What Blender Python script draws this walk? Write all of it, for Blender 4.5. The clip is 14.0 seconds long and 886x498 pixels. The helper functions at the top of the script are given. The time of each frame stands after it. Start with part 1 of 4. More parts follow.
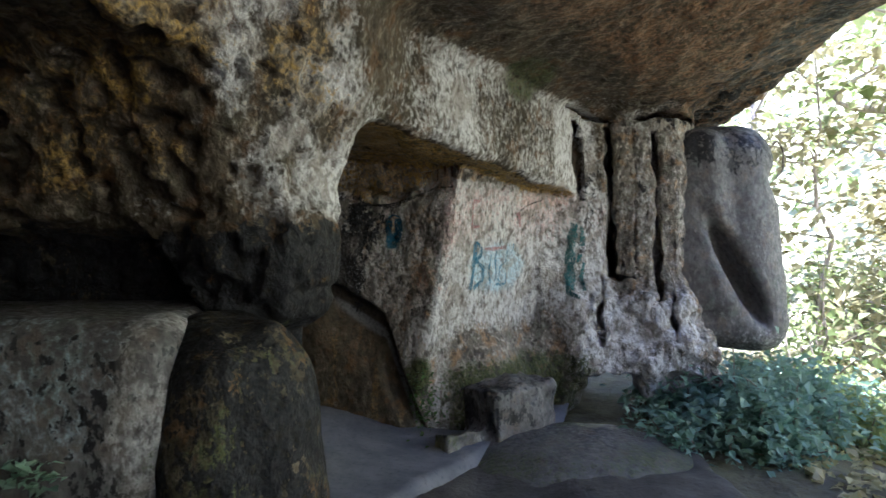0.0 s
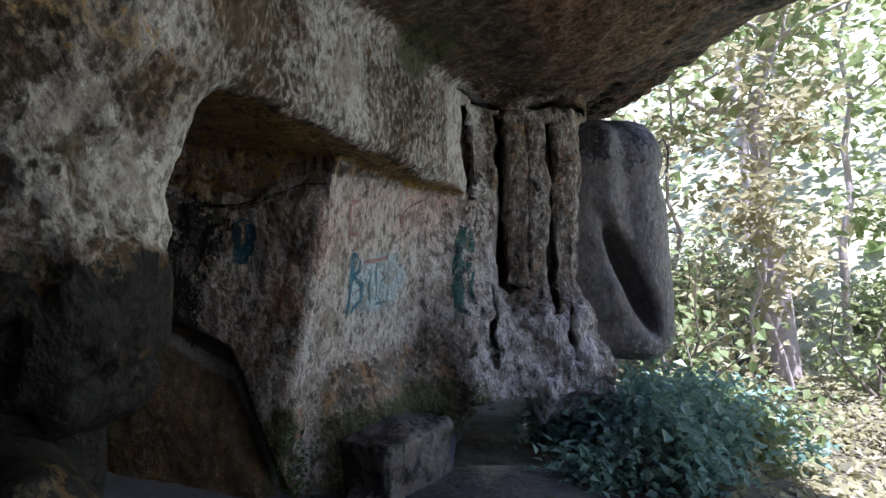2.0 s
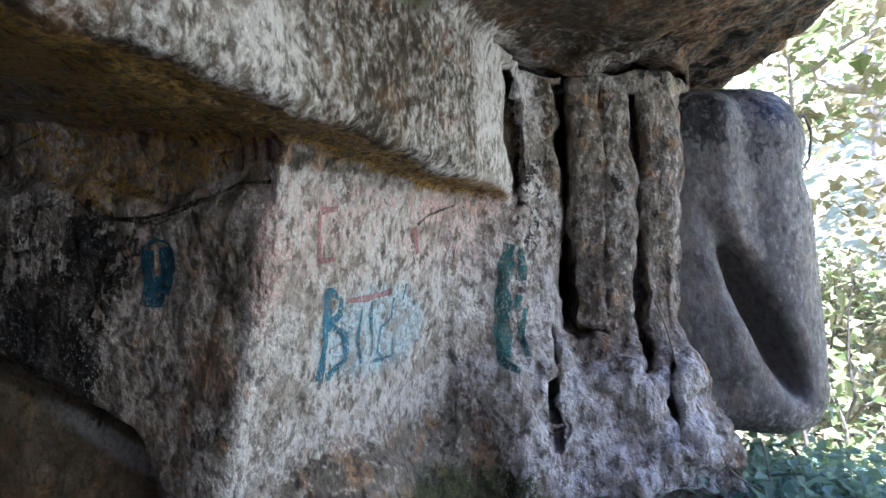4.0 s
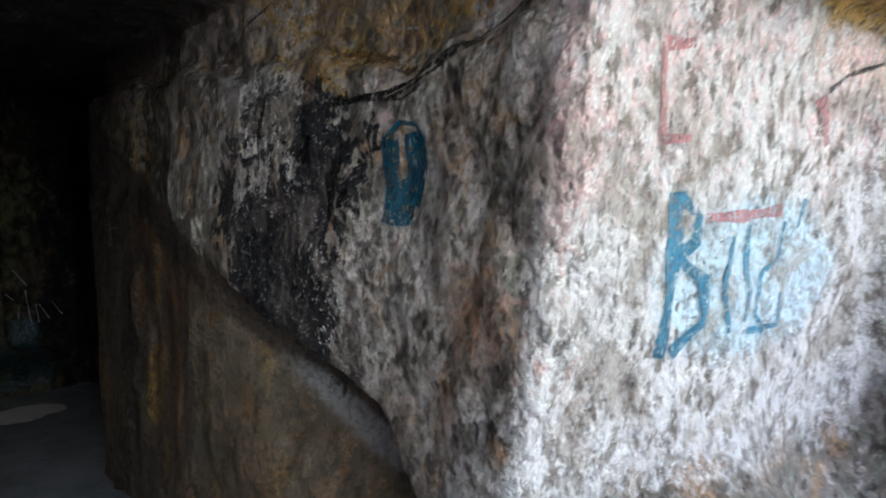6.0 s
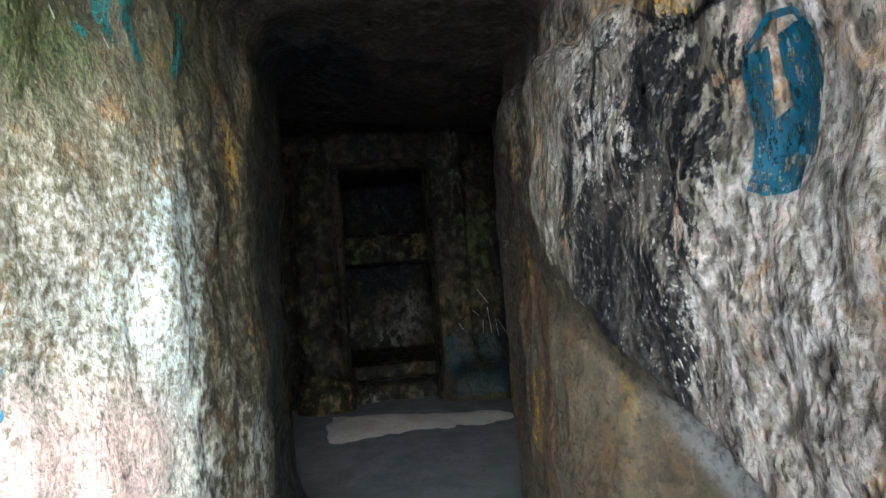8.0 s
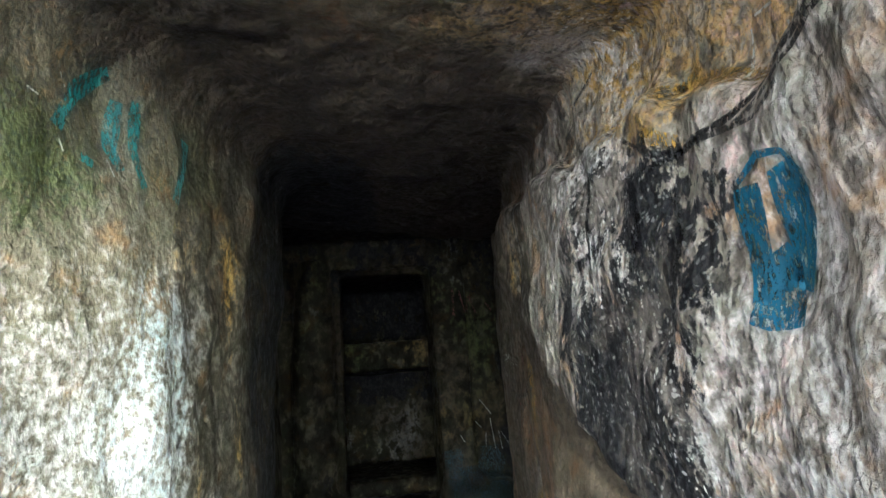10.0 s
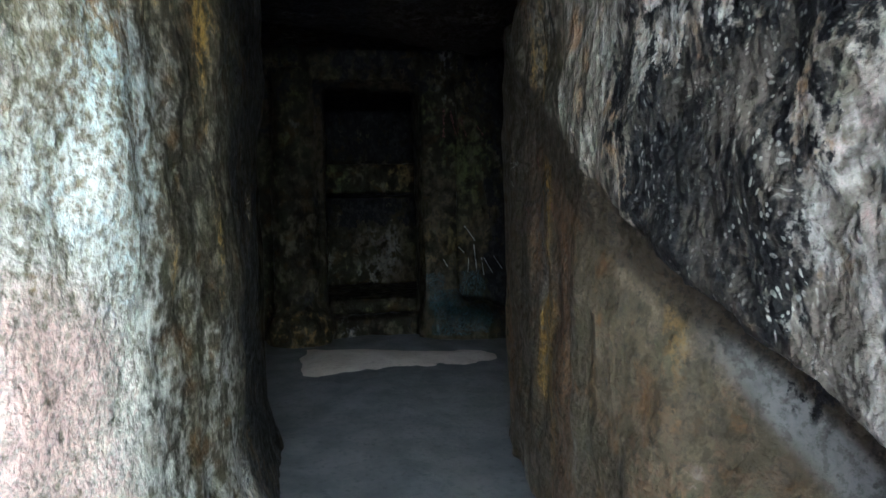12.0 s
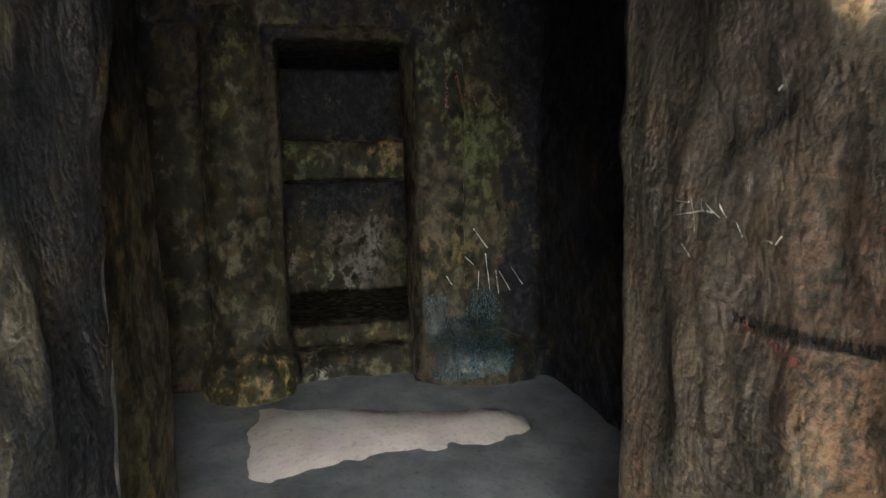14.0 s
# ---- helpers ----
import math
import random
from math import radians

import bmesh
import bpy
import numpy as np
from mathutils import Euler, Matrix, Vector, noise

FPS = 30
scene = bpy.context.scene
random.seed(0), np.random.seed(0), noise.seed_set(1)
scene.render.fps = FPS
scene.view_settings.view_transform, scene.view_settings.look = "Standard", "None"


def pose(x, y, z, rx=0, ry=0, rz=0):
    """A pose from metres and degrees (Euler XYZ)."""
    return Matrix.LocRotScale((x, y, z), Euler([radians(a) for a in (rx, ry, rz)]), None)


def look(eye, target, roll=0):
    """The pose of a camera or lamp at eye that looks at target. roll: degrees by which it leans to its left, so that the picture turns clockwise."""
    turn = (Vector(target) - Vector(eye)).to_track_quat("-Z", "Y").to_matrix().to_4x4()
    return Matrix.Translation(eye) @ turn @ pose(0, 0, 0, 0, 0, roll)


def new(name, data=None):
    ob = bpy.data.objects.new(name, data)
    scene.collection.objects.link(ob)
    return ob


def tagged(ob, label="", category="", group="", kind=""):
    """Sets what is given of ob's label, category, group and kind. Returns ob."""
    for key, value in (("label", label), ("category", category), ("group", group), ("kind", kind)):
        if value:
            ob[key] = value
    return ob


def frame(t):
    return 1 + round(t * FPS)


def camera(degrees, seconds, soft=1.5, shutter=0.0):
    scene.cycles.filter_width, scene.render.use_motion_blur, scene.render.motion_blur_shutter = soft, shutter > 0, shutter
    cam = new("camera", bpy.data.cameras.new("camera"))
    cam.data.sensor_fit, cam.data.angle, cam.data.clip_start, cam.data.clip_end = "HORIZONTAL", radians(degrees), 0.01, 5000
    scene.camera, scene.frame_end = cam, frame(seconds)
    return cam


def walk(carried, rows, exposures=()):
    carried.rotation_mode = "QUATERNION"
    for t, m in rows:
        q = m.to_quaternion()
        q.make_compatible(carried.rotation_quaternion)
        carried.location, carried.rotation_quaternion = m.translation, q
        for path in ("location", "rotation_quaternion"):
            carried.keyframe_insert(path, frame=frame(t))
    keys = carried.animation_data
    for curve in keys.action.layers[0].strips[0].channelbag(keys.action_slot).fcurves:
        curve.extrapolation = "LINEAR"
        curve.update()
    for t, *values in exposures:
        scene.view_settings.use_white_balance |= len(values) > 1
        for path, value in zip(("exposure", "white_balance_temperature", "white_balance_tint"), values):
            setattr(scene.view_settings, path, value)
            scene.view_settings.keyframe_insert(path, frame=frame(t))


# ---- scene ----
cam = camera(73.5, 14.0, soft=1.5, shutter=0.15)
PATH = [
    (0, (-0.012, 0.03, 1.175), (-0.015, 2.03, 1.187), 0.0),
    (0.5, (-0.038, 0.212, 1.172), (0.247, 2.192, 1.167), -0.5),
    (1, (-0.046, 0.484, 1.188), (0.33, 2.448, 1.207), -0.3),
    (1.5, (-0.149, 0.765, 1.175), (0.318, 2.71, 1.161), -0.4),
    (2, (-0.215, 1.014, 1.366), (0.322, 2.94, 1.322), -0.3),
    (2.2, (-0.166, 1.092, 1.398), (0.387, 3.013, 1.352), -0.3),
    (4.3, (0.41, 2.46, 1.421), (0.613, 4.45, 1.428), -1.0),
    (4.5, (0.43, 2.567, 1.42), (0.579, 4.561, 1.432), -1.1),
    (5, (0.478, 2.772, 1.399), (0.403, 4.77, 1.398), -0.9),
    (5.5, (0.431, 2.984, 1.329), (0.036, 4.945, 1.314), -1.0),
    (6, (0.153, 3.29, 1.184), (-0.469, 5.19, 1.133), -1.6),
    (6.5, (0.042, 3.624, 1.042), (-1.068, 5.287, 0.979), -3.6),
    (7, (0.018, 3.879, 1.025), (-1.447, 5.238, 0.935), -3.9),
    (7.5, (0.059, 3.866, 1.077), (-1.616, 4.958, 1.065), -4.2),
    (8, (0.104, 3.843, 1.121), (-1.653, 4.794, 1.218), -4.2),
    (8.5, (0.103, 3.868, 1.124), (-1.654, 4.802, 1.322), -4.0),
    (8.7, (0.105, 3.861, 1.134), (-1.64, 4.804, 1.391), -4.1),
    (10.8, (0.085, 3.87, 1.174), (-1.622, 4.812, 1.62), -4.3),
    (11, (0.061, 3.875, 1.154), (-1.66, 4.833, 1.501), -3.1),
    (11.5, (-0.021, 3.893, 1.078), (-1.77, 4.863, 1.112), -2.5),
    (12, (-0.189, 3.899, 1.041), (-1.91, 4.912, 0.945), -1.0),
    (12.5, (-0.397, 3.909, 1.109), (-2.078, 4.985, 0.978), -0.3),
    (13, (-0.813, 4.148, 1.046), (-2.492, 5.224, 0.887), -0.4),
    (13.5, (-1.222, 4.32, 1.249), (-2.895, 5.401, 1.063), -1.0),
    (14, (-1.454, 4.427, 1.309), (-3.117, 5.514, 1.076), -1.1),
]
walk(cam, [(t, look(eye, target, roll)) for t, eye, target, roll in PATH],
     exposures=[(0, 2.4, 5200, 23), (0.5, 1.5, 5200, 28), (2.2, 1.45, 5100, 29), (4.3, 2.75, 4950, 29), (5.0, 3.1, 4950, 29), (6.0, 3.5, 4950, 29), (6.5, 3.5, 5000, 25), (7.0, 4.65, 4950, 26), (8.5, 5.05, 4900, 24), (11.0, 5.25, 4950, 24), (12.0, 4.6, 4700, 22), (12.5, 4.8, 4750, 24), (13.0, 5.75, 5600, 28), (13.5, 7.1, 5550, 28), (14.0, 6.65, 5300, 29)])

# ---- light ----
world = bpy.data.worlds.new("world")
scene.world = world
world.use_nodes = True
wn = world.node_tree.nodes
sky = wn.new("ShaderNodeTexSky")
sky.sky_type = "NISHITA"
sky.sun_disc = False
sky.sun_elevation, sky.sun_rotation = radians(73.5), radians(-167)
world.node_tree.links.new(sky.outputs[0], wn["Background"].inputs[0])
wn["Background"].inputs[1].default_value = 0.1
sun = new("sun", bpy.data.lights.new("sun", "SUN"))
sun.data.energy, sun.data.angle, sun.data.color = 5.0, radians(0.6), (1.0, 0.95, 0.86)
sun.matrix_world = look((-0.6, -2.6, 9), (0, 0, 0))

# ---- materials ----


def mat_new(name):
    m = bpy.data.materials.new(name)
    m.use_nodes = True
    nt = m.node_tree
    return m, nt, nt.nodes["Principled BSDF"]


def link(nt, a, b):
    nt.links.new(a, b)


def n_noise(nt, vec, scale, detail=4.0, rough=0.6, dist=0.0):
    n = nt.nodes.new("ShaderNodeTexNoise")
    n.inputs["Scale"].default_value, n.inputs["Detail"].default_value = scale, detail
    n.inputs["Roughness"].default_value, n.inputs["Distortion"].default_value = rough, dist
    link(nt, vec, n.inputs["Vector"])
    return n.outputs["Fac"]


def n_map(nt, scale, rot=(0, 0, 0)):
    g = nt.nodes.new("ShaderNodeNewGeometry")
    m = nt.nodes.new("ShaderNodeMapping")
    m.inputs["Scale"].default_value = scale
    m.inputs["Rotation"].default_value = [radians(a) for a in rot]
    link(nt, g.outputs["Position"], m.inputs["Vector"])
    return m.outputs[0]


def n_ramp(nt, fac, lo, hi, a=0.0, b=1.0):
    r = nt.nodes.new("ShaderNodeMapRange")
    r.interpolation_type = "SMOOTHSTEP"
    for i, v in zip((1, 2, 3, 4), (lo, hi, a, b)):
        r.inputs[i].default_value = v
    link(nt, fac, r.inputs[0])
    return r.outputs[0]


def n_math(nt, op, a, b):
    m = nt.nodes.new("ShaderNodeMath")
    m.operation = op
    for i, v in enumerate((a, b)):
        if isinstance(v, (int, float)):
            m.inputs[i].default_value = v
        else:
            link(nt, v, m.inputs[i])
    return m.outputs[0]


def n_mix(nt, fac, a, b):
    m = nt.nodes.new("ShaderNodeMix")
    m.data_type = "RGBA"
    for i, v in ((0, fac), (6, a), (7, b)):
        if isinstance(v, (int, float)):
            m.inputs[i].default_value = v
        elif isinstance(v, tuple):
            m.inputs[i].default_value = (*v, 1)
        else:
            link(nt, v, m.inputs[i])
    return m.outputs[2]


def n_attr(nt, name):
    a = nt.nodes.new("ShaderNodeAttribute")
    a.attribute_name = name
    return a.outputs["Fac"]


def n_bump(nt, bsdf, layers):
    last = None
    for height, strength, dist in layers:
        b = nt.nodes.new("ShaderNodeBump")
        b.inputs["Strength"].default_value, b.inputs["Distance"].default_value = strength, dist
        link(nt, height, b.inputs["Height"])
        if last:
            link(nt, last, b.inputs["Normal"])
        last = b.outputs[0]
    link(nt, last, bsdf.inputs["Normal"])


def rock_material(name, dark, mid, light, chisel=1.0, zones=True, size=1.0, gloss=None, grooved=0.25, cut=1.0):
    """Weathered sandstone: mottled at two scales, with lichen, moss, ochre, soot and painted shade where the mesh says
    so.
    """
    m, nt, bsdf = mat_new(name)
    v = n_map(nt, (size, size, size))
    tall = n_map(nt, (size, size, size * 0.8), (0, 9, 0))
    big = n_noise(nt, v, 2.2, 5, 0.6, 0.4)
    grain = n_noise(nt, tall, 17, 7, 0.66, 0.15)
    streak = n_noise(nt, tall, 8, 3, 0.6, 0.3)
    chips = nt.nodes.new("ShaderNodeTexVoronoi")
    chips.inputs["Scale"].default_value = 55
    warp = nt.nodes.new("ShaderNodeVectorMath")
    warp.operation = "MULTIPLY_ADD"
    nz = nt.nodes.new("ShaderNodeTexNoise")
    nz.inputs["Scale"].default_value = 9
    link(nt, tall, nz.inputs["Vector"])
    link(nt, nz.outputs["Color"], warp.inputs[0])
    warp.inputs[1].default_value = (0.12, 0.12, 0.12)
    link(nt, tall, warp.inputs[2])
    link(nt, warp.outputs[0], chips.inputs["Vector"])
    chip = chips.outputs["Distance"]
    fine = n_noise(nt, tall, 48, 4, 0.7)
    speck = n_noise(nt, tall, 34, 4, 0.65, 0.2)
    col = n_mix(nt, n_ramp(nt, big, 0.32, 0.68), dark, mid)
    col = n_mix(nt, n_ramp(nt, grain, 0.5, 0.66), col, light)
    drawn = n_map(nt, (size, size, size * 0.58), (0, 7, 0))
    ridges = n_noise(nt, n_map(nt, (size, size, size * 0.68), (4, 7, 0)), 16, 3, 0.55, 0.12)
    runs = n_noise(nt, drawn, 26, 5, 0.65, 0.2)
    blotch = n_noise(nt, v, 5.5, 6, 0.65, 0.5)
    tint = n_noise(nt, n_map(nt, (1.1, 0.9, 1.0), (30, 0, 50)), 7.5, 5, 0.62, 0.3)
    warm = (mid[0] * 1.45, mid[1] * 1.0, mid[2] * 0.62)
    cool = (mid[0] * 0.8, mid[1] * 0.95, mid[2] * 0.9)
    col = n_mix(nt, n_ramp(nt, tint, 0.52, 0.66, 0.0, 0.75 if chisel > 0.2 else 0.25), col, warm)
    col = n_mix(nt, n_ramp(nt, tint, 0.46, 0.34, 0.0, 0.6), col, cool)
    col = n_mix(nt, n_ramp(nt, speck, 0.6, 0.7, 0.0, 0.3 * chisel), col, tuple(min(1, c * 1.7) for c in light))
    if zones:
        # The grime and soot tones also serve as shade put into the colour.
        for zone, colour, second, soft in (("pale", (0.60, 0.585, 0.585), (0.29, 0.27, 0.255), 0.3), ("rust", (0.29, 0.145, 0.07), (0.11, 0.065, 0.038), 0.3),
                                           ("ochre", (0.40, 0.25, 0.06), (0.15, 0.10, 0.035), 0.2), ("moss", (0.075, 0.085, 0.03), (0.03, 0.038, 0.018), 0.2),
                                           ("grime_shade", (0.05, 0.038, 0.025), (0.022, 0.018, 0.013), 0.3), ("wash_pink", (0.66, 0.46, 0.45), (0.42, 0.33, 0.31), 0.3), ("wash_blue", (0.50, 0.63, 0.72), (0.36, 0.40, 0.43), 0.3),
                                           ("bevel", (0.2, 0.2, 0.2), (0.13, 0.128, 0.125), 0.4), ("soot_shade", (0.008, 0.008, 0.010), (0.02, 0.019, 0.019), 0.12)):
            a = n_attr(nt, zone)
            edge = n_math(nt, "ADD", a, n_math(nt, "MULTIPLY", n_math(nt, "SUBTRACT", speck, 0.5), 1.5))
            edge = n_math(nt, "ADD", edge, n_math(nt, "MULTIPLY", n_math(nt, "SUBTRACT", big, 0.5), 0.6))
            if zone == "bevel":
                edge = a
            if zone == "soot_shade":
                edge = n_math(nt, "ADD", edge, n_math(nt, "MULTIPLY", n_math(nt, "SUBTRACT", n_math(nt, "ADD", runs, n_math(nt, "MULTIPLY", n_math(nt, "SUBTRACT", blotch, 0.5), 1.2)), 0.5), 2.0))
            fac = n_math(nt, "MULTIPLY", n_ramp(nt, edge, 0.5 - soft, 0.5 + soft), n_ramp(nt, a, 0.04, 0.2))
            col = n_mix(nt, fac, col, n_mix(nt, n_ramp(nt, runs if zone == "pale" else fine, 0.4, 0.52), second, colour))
        spots = nt.nodes.new("ShaderNodeTexVoronoi")
        spots.inputs["Scale"].default_value = 105
        link(nt, warp.outputs[0], spots.inputs["Vector"])
        sep = nt.nodes.new("ShaderNodeSeparateColor")
        link(nt, spots.outputs["Color"], sep.inputs[0])
        dots = n_math(nt, "MULTIPLY", n_ramp(nt, spots.outputs["Distance"], 0.5, 0.3), n_ramp(nt, sep.outputs[0], 0.7, 0.75))
        dots = n_math(nt, "MULTIPLY", dots, n_math(nt, "ADD", n_ramp(nt, n_attr(nt, "pale"), 0.35, 0.8, 0.0, 0.7), n_ramp(nt, n_attr(nt, "soot_shade"), 0.3, 0.6, 0.0, 0.16 if grooved > 0.55 else 0.0)))
        col = n_mix(nt, dots, col, (0.78, 0.77, 0.75))
        calm = n_ramp(nt, n_attr(nt, "pale"), 0.4, 0.8, 1.0, 0.42)
        worn = n_math(nt, "MULTIPLY", n_ramp(nt, blotch, 0.5, 0.6, 0.0, 0.7 * cut), n_ramp(nt, n_attr(nt, "pale"), 0.3, 0.7))
        col = n_mix(nt, worn, col, (0.3, 0.26, 0.225))
        cuts = n_math(nt, "MULTIPLY", n_ramp(nt, runs, 0.46, 0.37, 0.0, 0.85 * cut), n_math(nt, "MULTIPLY", n_ramp(nt, big, 0.38, 0.58), n_ramp(nt, n_attr(nt, "pale"), 0.25, 0.7)))
        col = n_mix(nt, cuts, col, (0.15, 0.125, 0.10))
    else:
        calm = 1.0
    col = n_mix(nt, n_math(nt, "MULTIPLY", n_math(nt, "MULTIPLY", n_ramp(nt, grain, 0.46, 0.35), 0.4 + 0.3 * chisel), calm), col, tuple(c * 0.4 for c in dark))
    col = n_mix(nt, n_math(nt, "MULTIPLY", n_ramp(nt, ridges, 0.44, 0.34, 0.0, grooved), calm), col, tuple(c * 0.3 for c in dark))
    link(nt, col, bsdf.inputs["Base Color"])
    link(nt, n_ramp(nt, speck, 0.35, 0.65, 0.85, 0.5 if chisel > 0.5 else 0.33), bsdf.inputs["Roughness"])
    bsdf.inputs["Specular IOR Level"].default_value = gloss if gloss is not None else 0.3 if chisel > 0.5 else 0.5
    n_bump(nt, bsdf, ((streak, 0.3 * chisel, 0.05), (ridges, grooved, 0.06), (grain, 0.7 * chisel, 0.024), (chip, 0.3 * chisel, -0.015), (speck, 0.7 * chisel, 0.012), (fine, 0.4, 0.005)))
    return m


def plain_material(name, a, b, scale=8.0, rough=0.85, bump=0.4, dist=0.01):
    m, nt, bsdf = mat_new(name)
    v = n_map(nt, (1, 1, 1))
    f1, f2 = n_noise(nt, v, scale, 5), n_noise(nt, v, scale * 7, 4)
    col = n_mix(nt, n_ramp(nt, f1, 0.3, 0.7), a, b)
    col = n_mix(nt, n_ramp(nt, f2, 0.5, 0.75, 0.0, 0.5), col, tuple(c * 0.5 for c in a))
    link(nt, col, bsdf.inputs["Base Color"])
    bsdf.inputs["Roughness"].default_value = rough
    n_bump(nt, bsdf, ((f1, bump, dist * 3), (f2, bump, dist)))
    return m


def slope_material(name, a, b, sunlit_a, sunlit_b):
    """Leaf litter by the rock, paling up the far slope where sunlight is put into the colour."""
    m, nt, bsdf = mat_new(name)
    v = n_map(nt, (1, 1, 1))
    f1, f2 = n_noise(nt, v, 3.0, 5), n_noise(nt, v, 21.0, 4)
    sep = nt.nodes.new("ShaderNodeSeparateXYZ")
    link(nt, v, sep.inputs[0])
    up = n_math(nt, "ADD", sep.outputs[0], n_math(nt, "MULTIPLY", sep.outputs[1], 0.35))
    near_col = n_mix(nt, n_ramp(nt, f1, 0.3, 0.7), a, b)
    far_col = n_mix(nt, n_ramp(nt, f1, 0.3, 0.7), sunlit_a, sunlit_b)
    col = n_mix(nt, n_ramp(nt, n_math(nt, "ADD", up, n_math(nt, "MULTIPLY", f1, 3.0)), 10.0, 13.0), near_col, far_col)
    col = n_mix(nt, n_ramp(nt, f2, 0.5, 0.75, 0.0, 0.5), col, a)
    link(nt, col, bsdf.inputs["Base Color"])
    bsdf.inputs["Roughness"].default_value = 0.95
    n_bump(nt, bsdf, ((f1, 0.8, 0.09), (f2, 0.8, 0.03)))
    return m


def leaf_material(name, a, b):
    m, nt, bsdf = mat_new(name)
    g = nt.nodes.new("ShaderNodeNewGeometry")
    col = n_mix(nt, g.outputs["Random Per Island"], a, b)
    link(nt, col, bsdf.inputs["Base Color"])
    bsdf.inputs["Roughness"].default_value = 0.45
    tr = nt.nodes.new("ShaderNodeBsdfTranslucent")
    link(nt, col, tr.inputs["Color"])
    mix = nt.nodes.new("ShaderNodeMixShader")
    mix.inputs[0].default_value = 0.45
    link(nt, bsdf.outputs[0], mix.inputs[1])
    link(nt, tr.outputs[0], mix.inputs[2])
    link(nt, mix.outputs[0], nt.nodes["Material Output"].inputs["Surface"])
    return m


def paint_material(name, colour, wear=0.5):
    """Worn paint, gone where the stone's grain stood proud."""
    m, nt, bsdf = mat_new(name)
    tall = n_map(nt, (1, 1, 0.38), (0, 9, 0))
    f = n_noise(nt, tall, 130, 5, 0.75, 0.0)
    g = n_noise(nt, tall, 11, 4, 0.6)
    col = n_mix(nt, n_ramp(nt, g, 0.35, 0.65), colour, tuple(c * 0.55 for c in colour))
    link(nt, col, bsdf.inputs["Base Color"])
    bsdf.inputs["Roughness"].default_value = 0.5
    tr = nt.nodes.new("ShaderNodeBsdfTransparent")
    mix = nt.nodes.new("ShaderNodeMixShader")
    link(nt, n_ramp(nt, f, wear - 0.07, wear + 0.07), mix.inputs[0])
    link(nt, bsdf.outputs[0], mix.inputs[1])
    link(nt, tr.outputs[0], mix.inputs[2])
    link(nt, mix.outputs[0], nt.nodes["Material Output"].inputs["Surface"])
    n_bump(nt, bsdf, ((f, 0.5, 0.01),))
    return m


ROCK = rock_material("carved sandstone", (0.14, 0.12, 0.10), (0.27, 0.24, 0.20), (0.5, 0.45, 0.4), grooved=0.8)
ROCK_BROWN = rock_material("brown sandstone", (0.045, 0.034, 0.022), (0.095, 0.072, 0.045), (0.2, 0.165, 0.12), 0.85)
ROCK_MOUTH = rock_material("pale stone at the passage mouth", (0.12, 0.10, 0.068), (0.19, 0.16, 0.11), (0.32, 0.29, 0.245), 0.5, size=1.9, cut=0.4)
ROCK_SMOOTH = rock_material("smooth grey sandstone", (0.09, 0.084, 0.083), (0.15, 0.14, 0.137), (0.185, 0.175, 0.17), 0.12)
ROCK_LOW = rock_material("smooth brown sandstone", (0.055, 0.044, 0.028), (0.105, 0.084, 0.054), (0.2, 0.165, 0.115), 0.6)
# Brown stone, darkened further to stand for daylight lost along the passage.
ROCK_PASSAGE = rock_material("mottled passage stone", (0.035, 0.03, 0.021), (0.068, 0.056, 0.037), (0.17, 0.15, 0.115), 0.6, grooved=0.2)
# Nearly black, so the chamber's lack of daylight sits in the stone colour.
ROCK_INNER = rock_material("shade-darkened chamber stone", (0.009, 0.008, 0.006), (0.024, 0.022, 0.014), (0.075, 0.066, 0.042), 0.7, size=0.42, gloss=0.06)
DUST = plain_material("grey dusty floor", (0.12, 0.125, 0.14), (0.19, 0.19, 0.205), 5.0, 0.95, 0.35, 0.006)
STONE_FLOOR = plain_material("dark trodden rock", (0.05, 0.045, 0.04), (0.1, 0.09, 0.08), 4.0, 0.8, 0.7, 0.02)
PINK = plain_material("pinkish sand, paled for daylight", (0.5, 0.43, 0.4), (0.62, 0.55, 0.52), 5.0, 0.9, 0.3, 0.006)
SOIL = slope_material("leaf-littered soil, paled for sunlight up the slope", (0.08, 0.07, 0.045), (0.15, 0.14, 0.08), (0.36, 0.36, 0.2), (0.55, 0.55, 0.36))
BARK = plain_material("pale bark", (0.45, 0.38, 0.34), (0.66, 0.58, 0.53), 9.0, 0.9, 0.7, 0.01)
TWIG = plain_material("dry twig", (0.16, 0.13, 0.1), (0.3, 0.26, 0.2), 20.0, 0.9, 0.3, 0.004)
# Leaf tones include their light: sunlit ones paled, shaded ferns tinted blue-green.
LEAF_SUN = leaf_material("sunlit leaf", (0.20, 0.27, 0.09), (0.40, 0.43, 0.2))
LEAF_DRY = leaf_material("yellowing leaf", (0.32, 0.3, 0.14), (0.5, 0.45, 0.27))
LEAF_MOSS = leaf_material("green moss", (0.03, 0.07, 0.015), (0.08, 0.15, 0.03))
LEAF_SHADE = leaf_material("fern leaf tinted blue-green for skylit shade", (0.17, 0.29, 0.21), (0.36, 0.50, 0.38))

# ---- shaping ----


def hash3(i, j, k, seed):
    h = (i * 374761393 + j * 668265263 + k * 2147483647 + seed * 974711) & 0xFFFFFFFF
    h = ((h ^ (h >> 13)) * 1274126177) & 0xFFFFFFFF
    return ((h ^ (h >> 16)) & 0xFFFF) / 65535.0


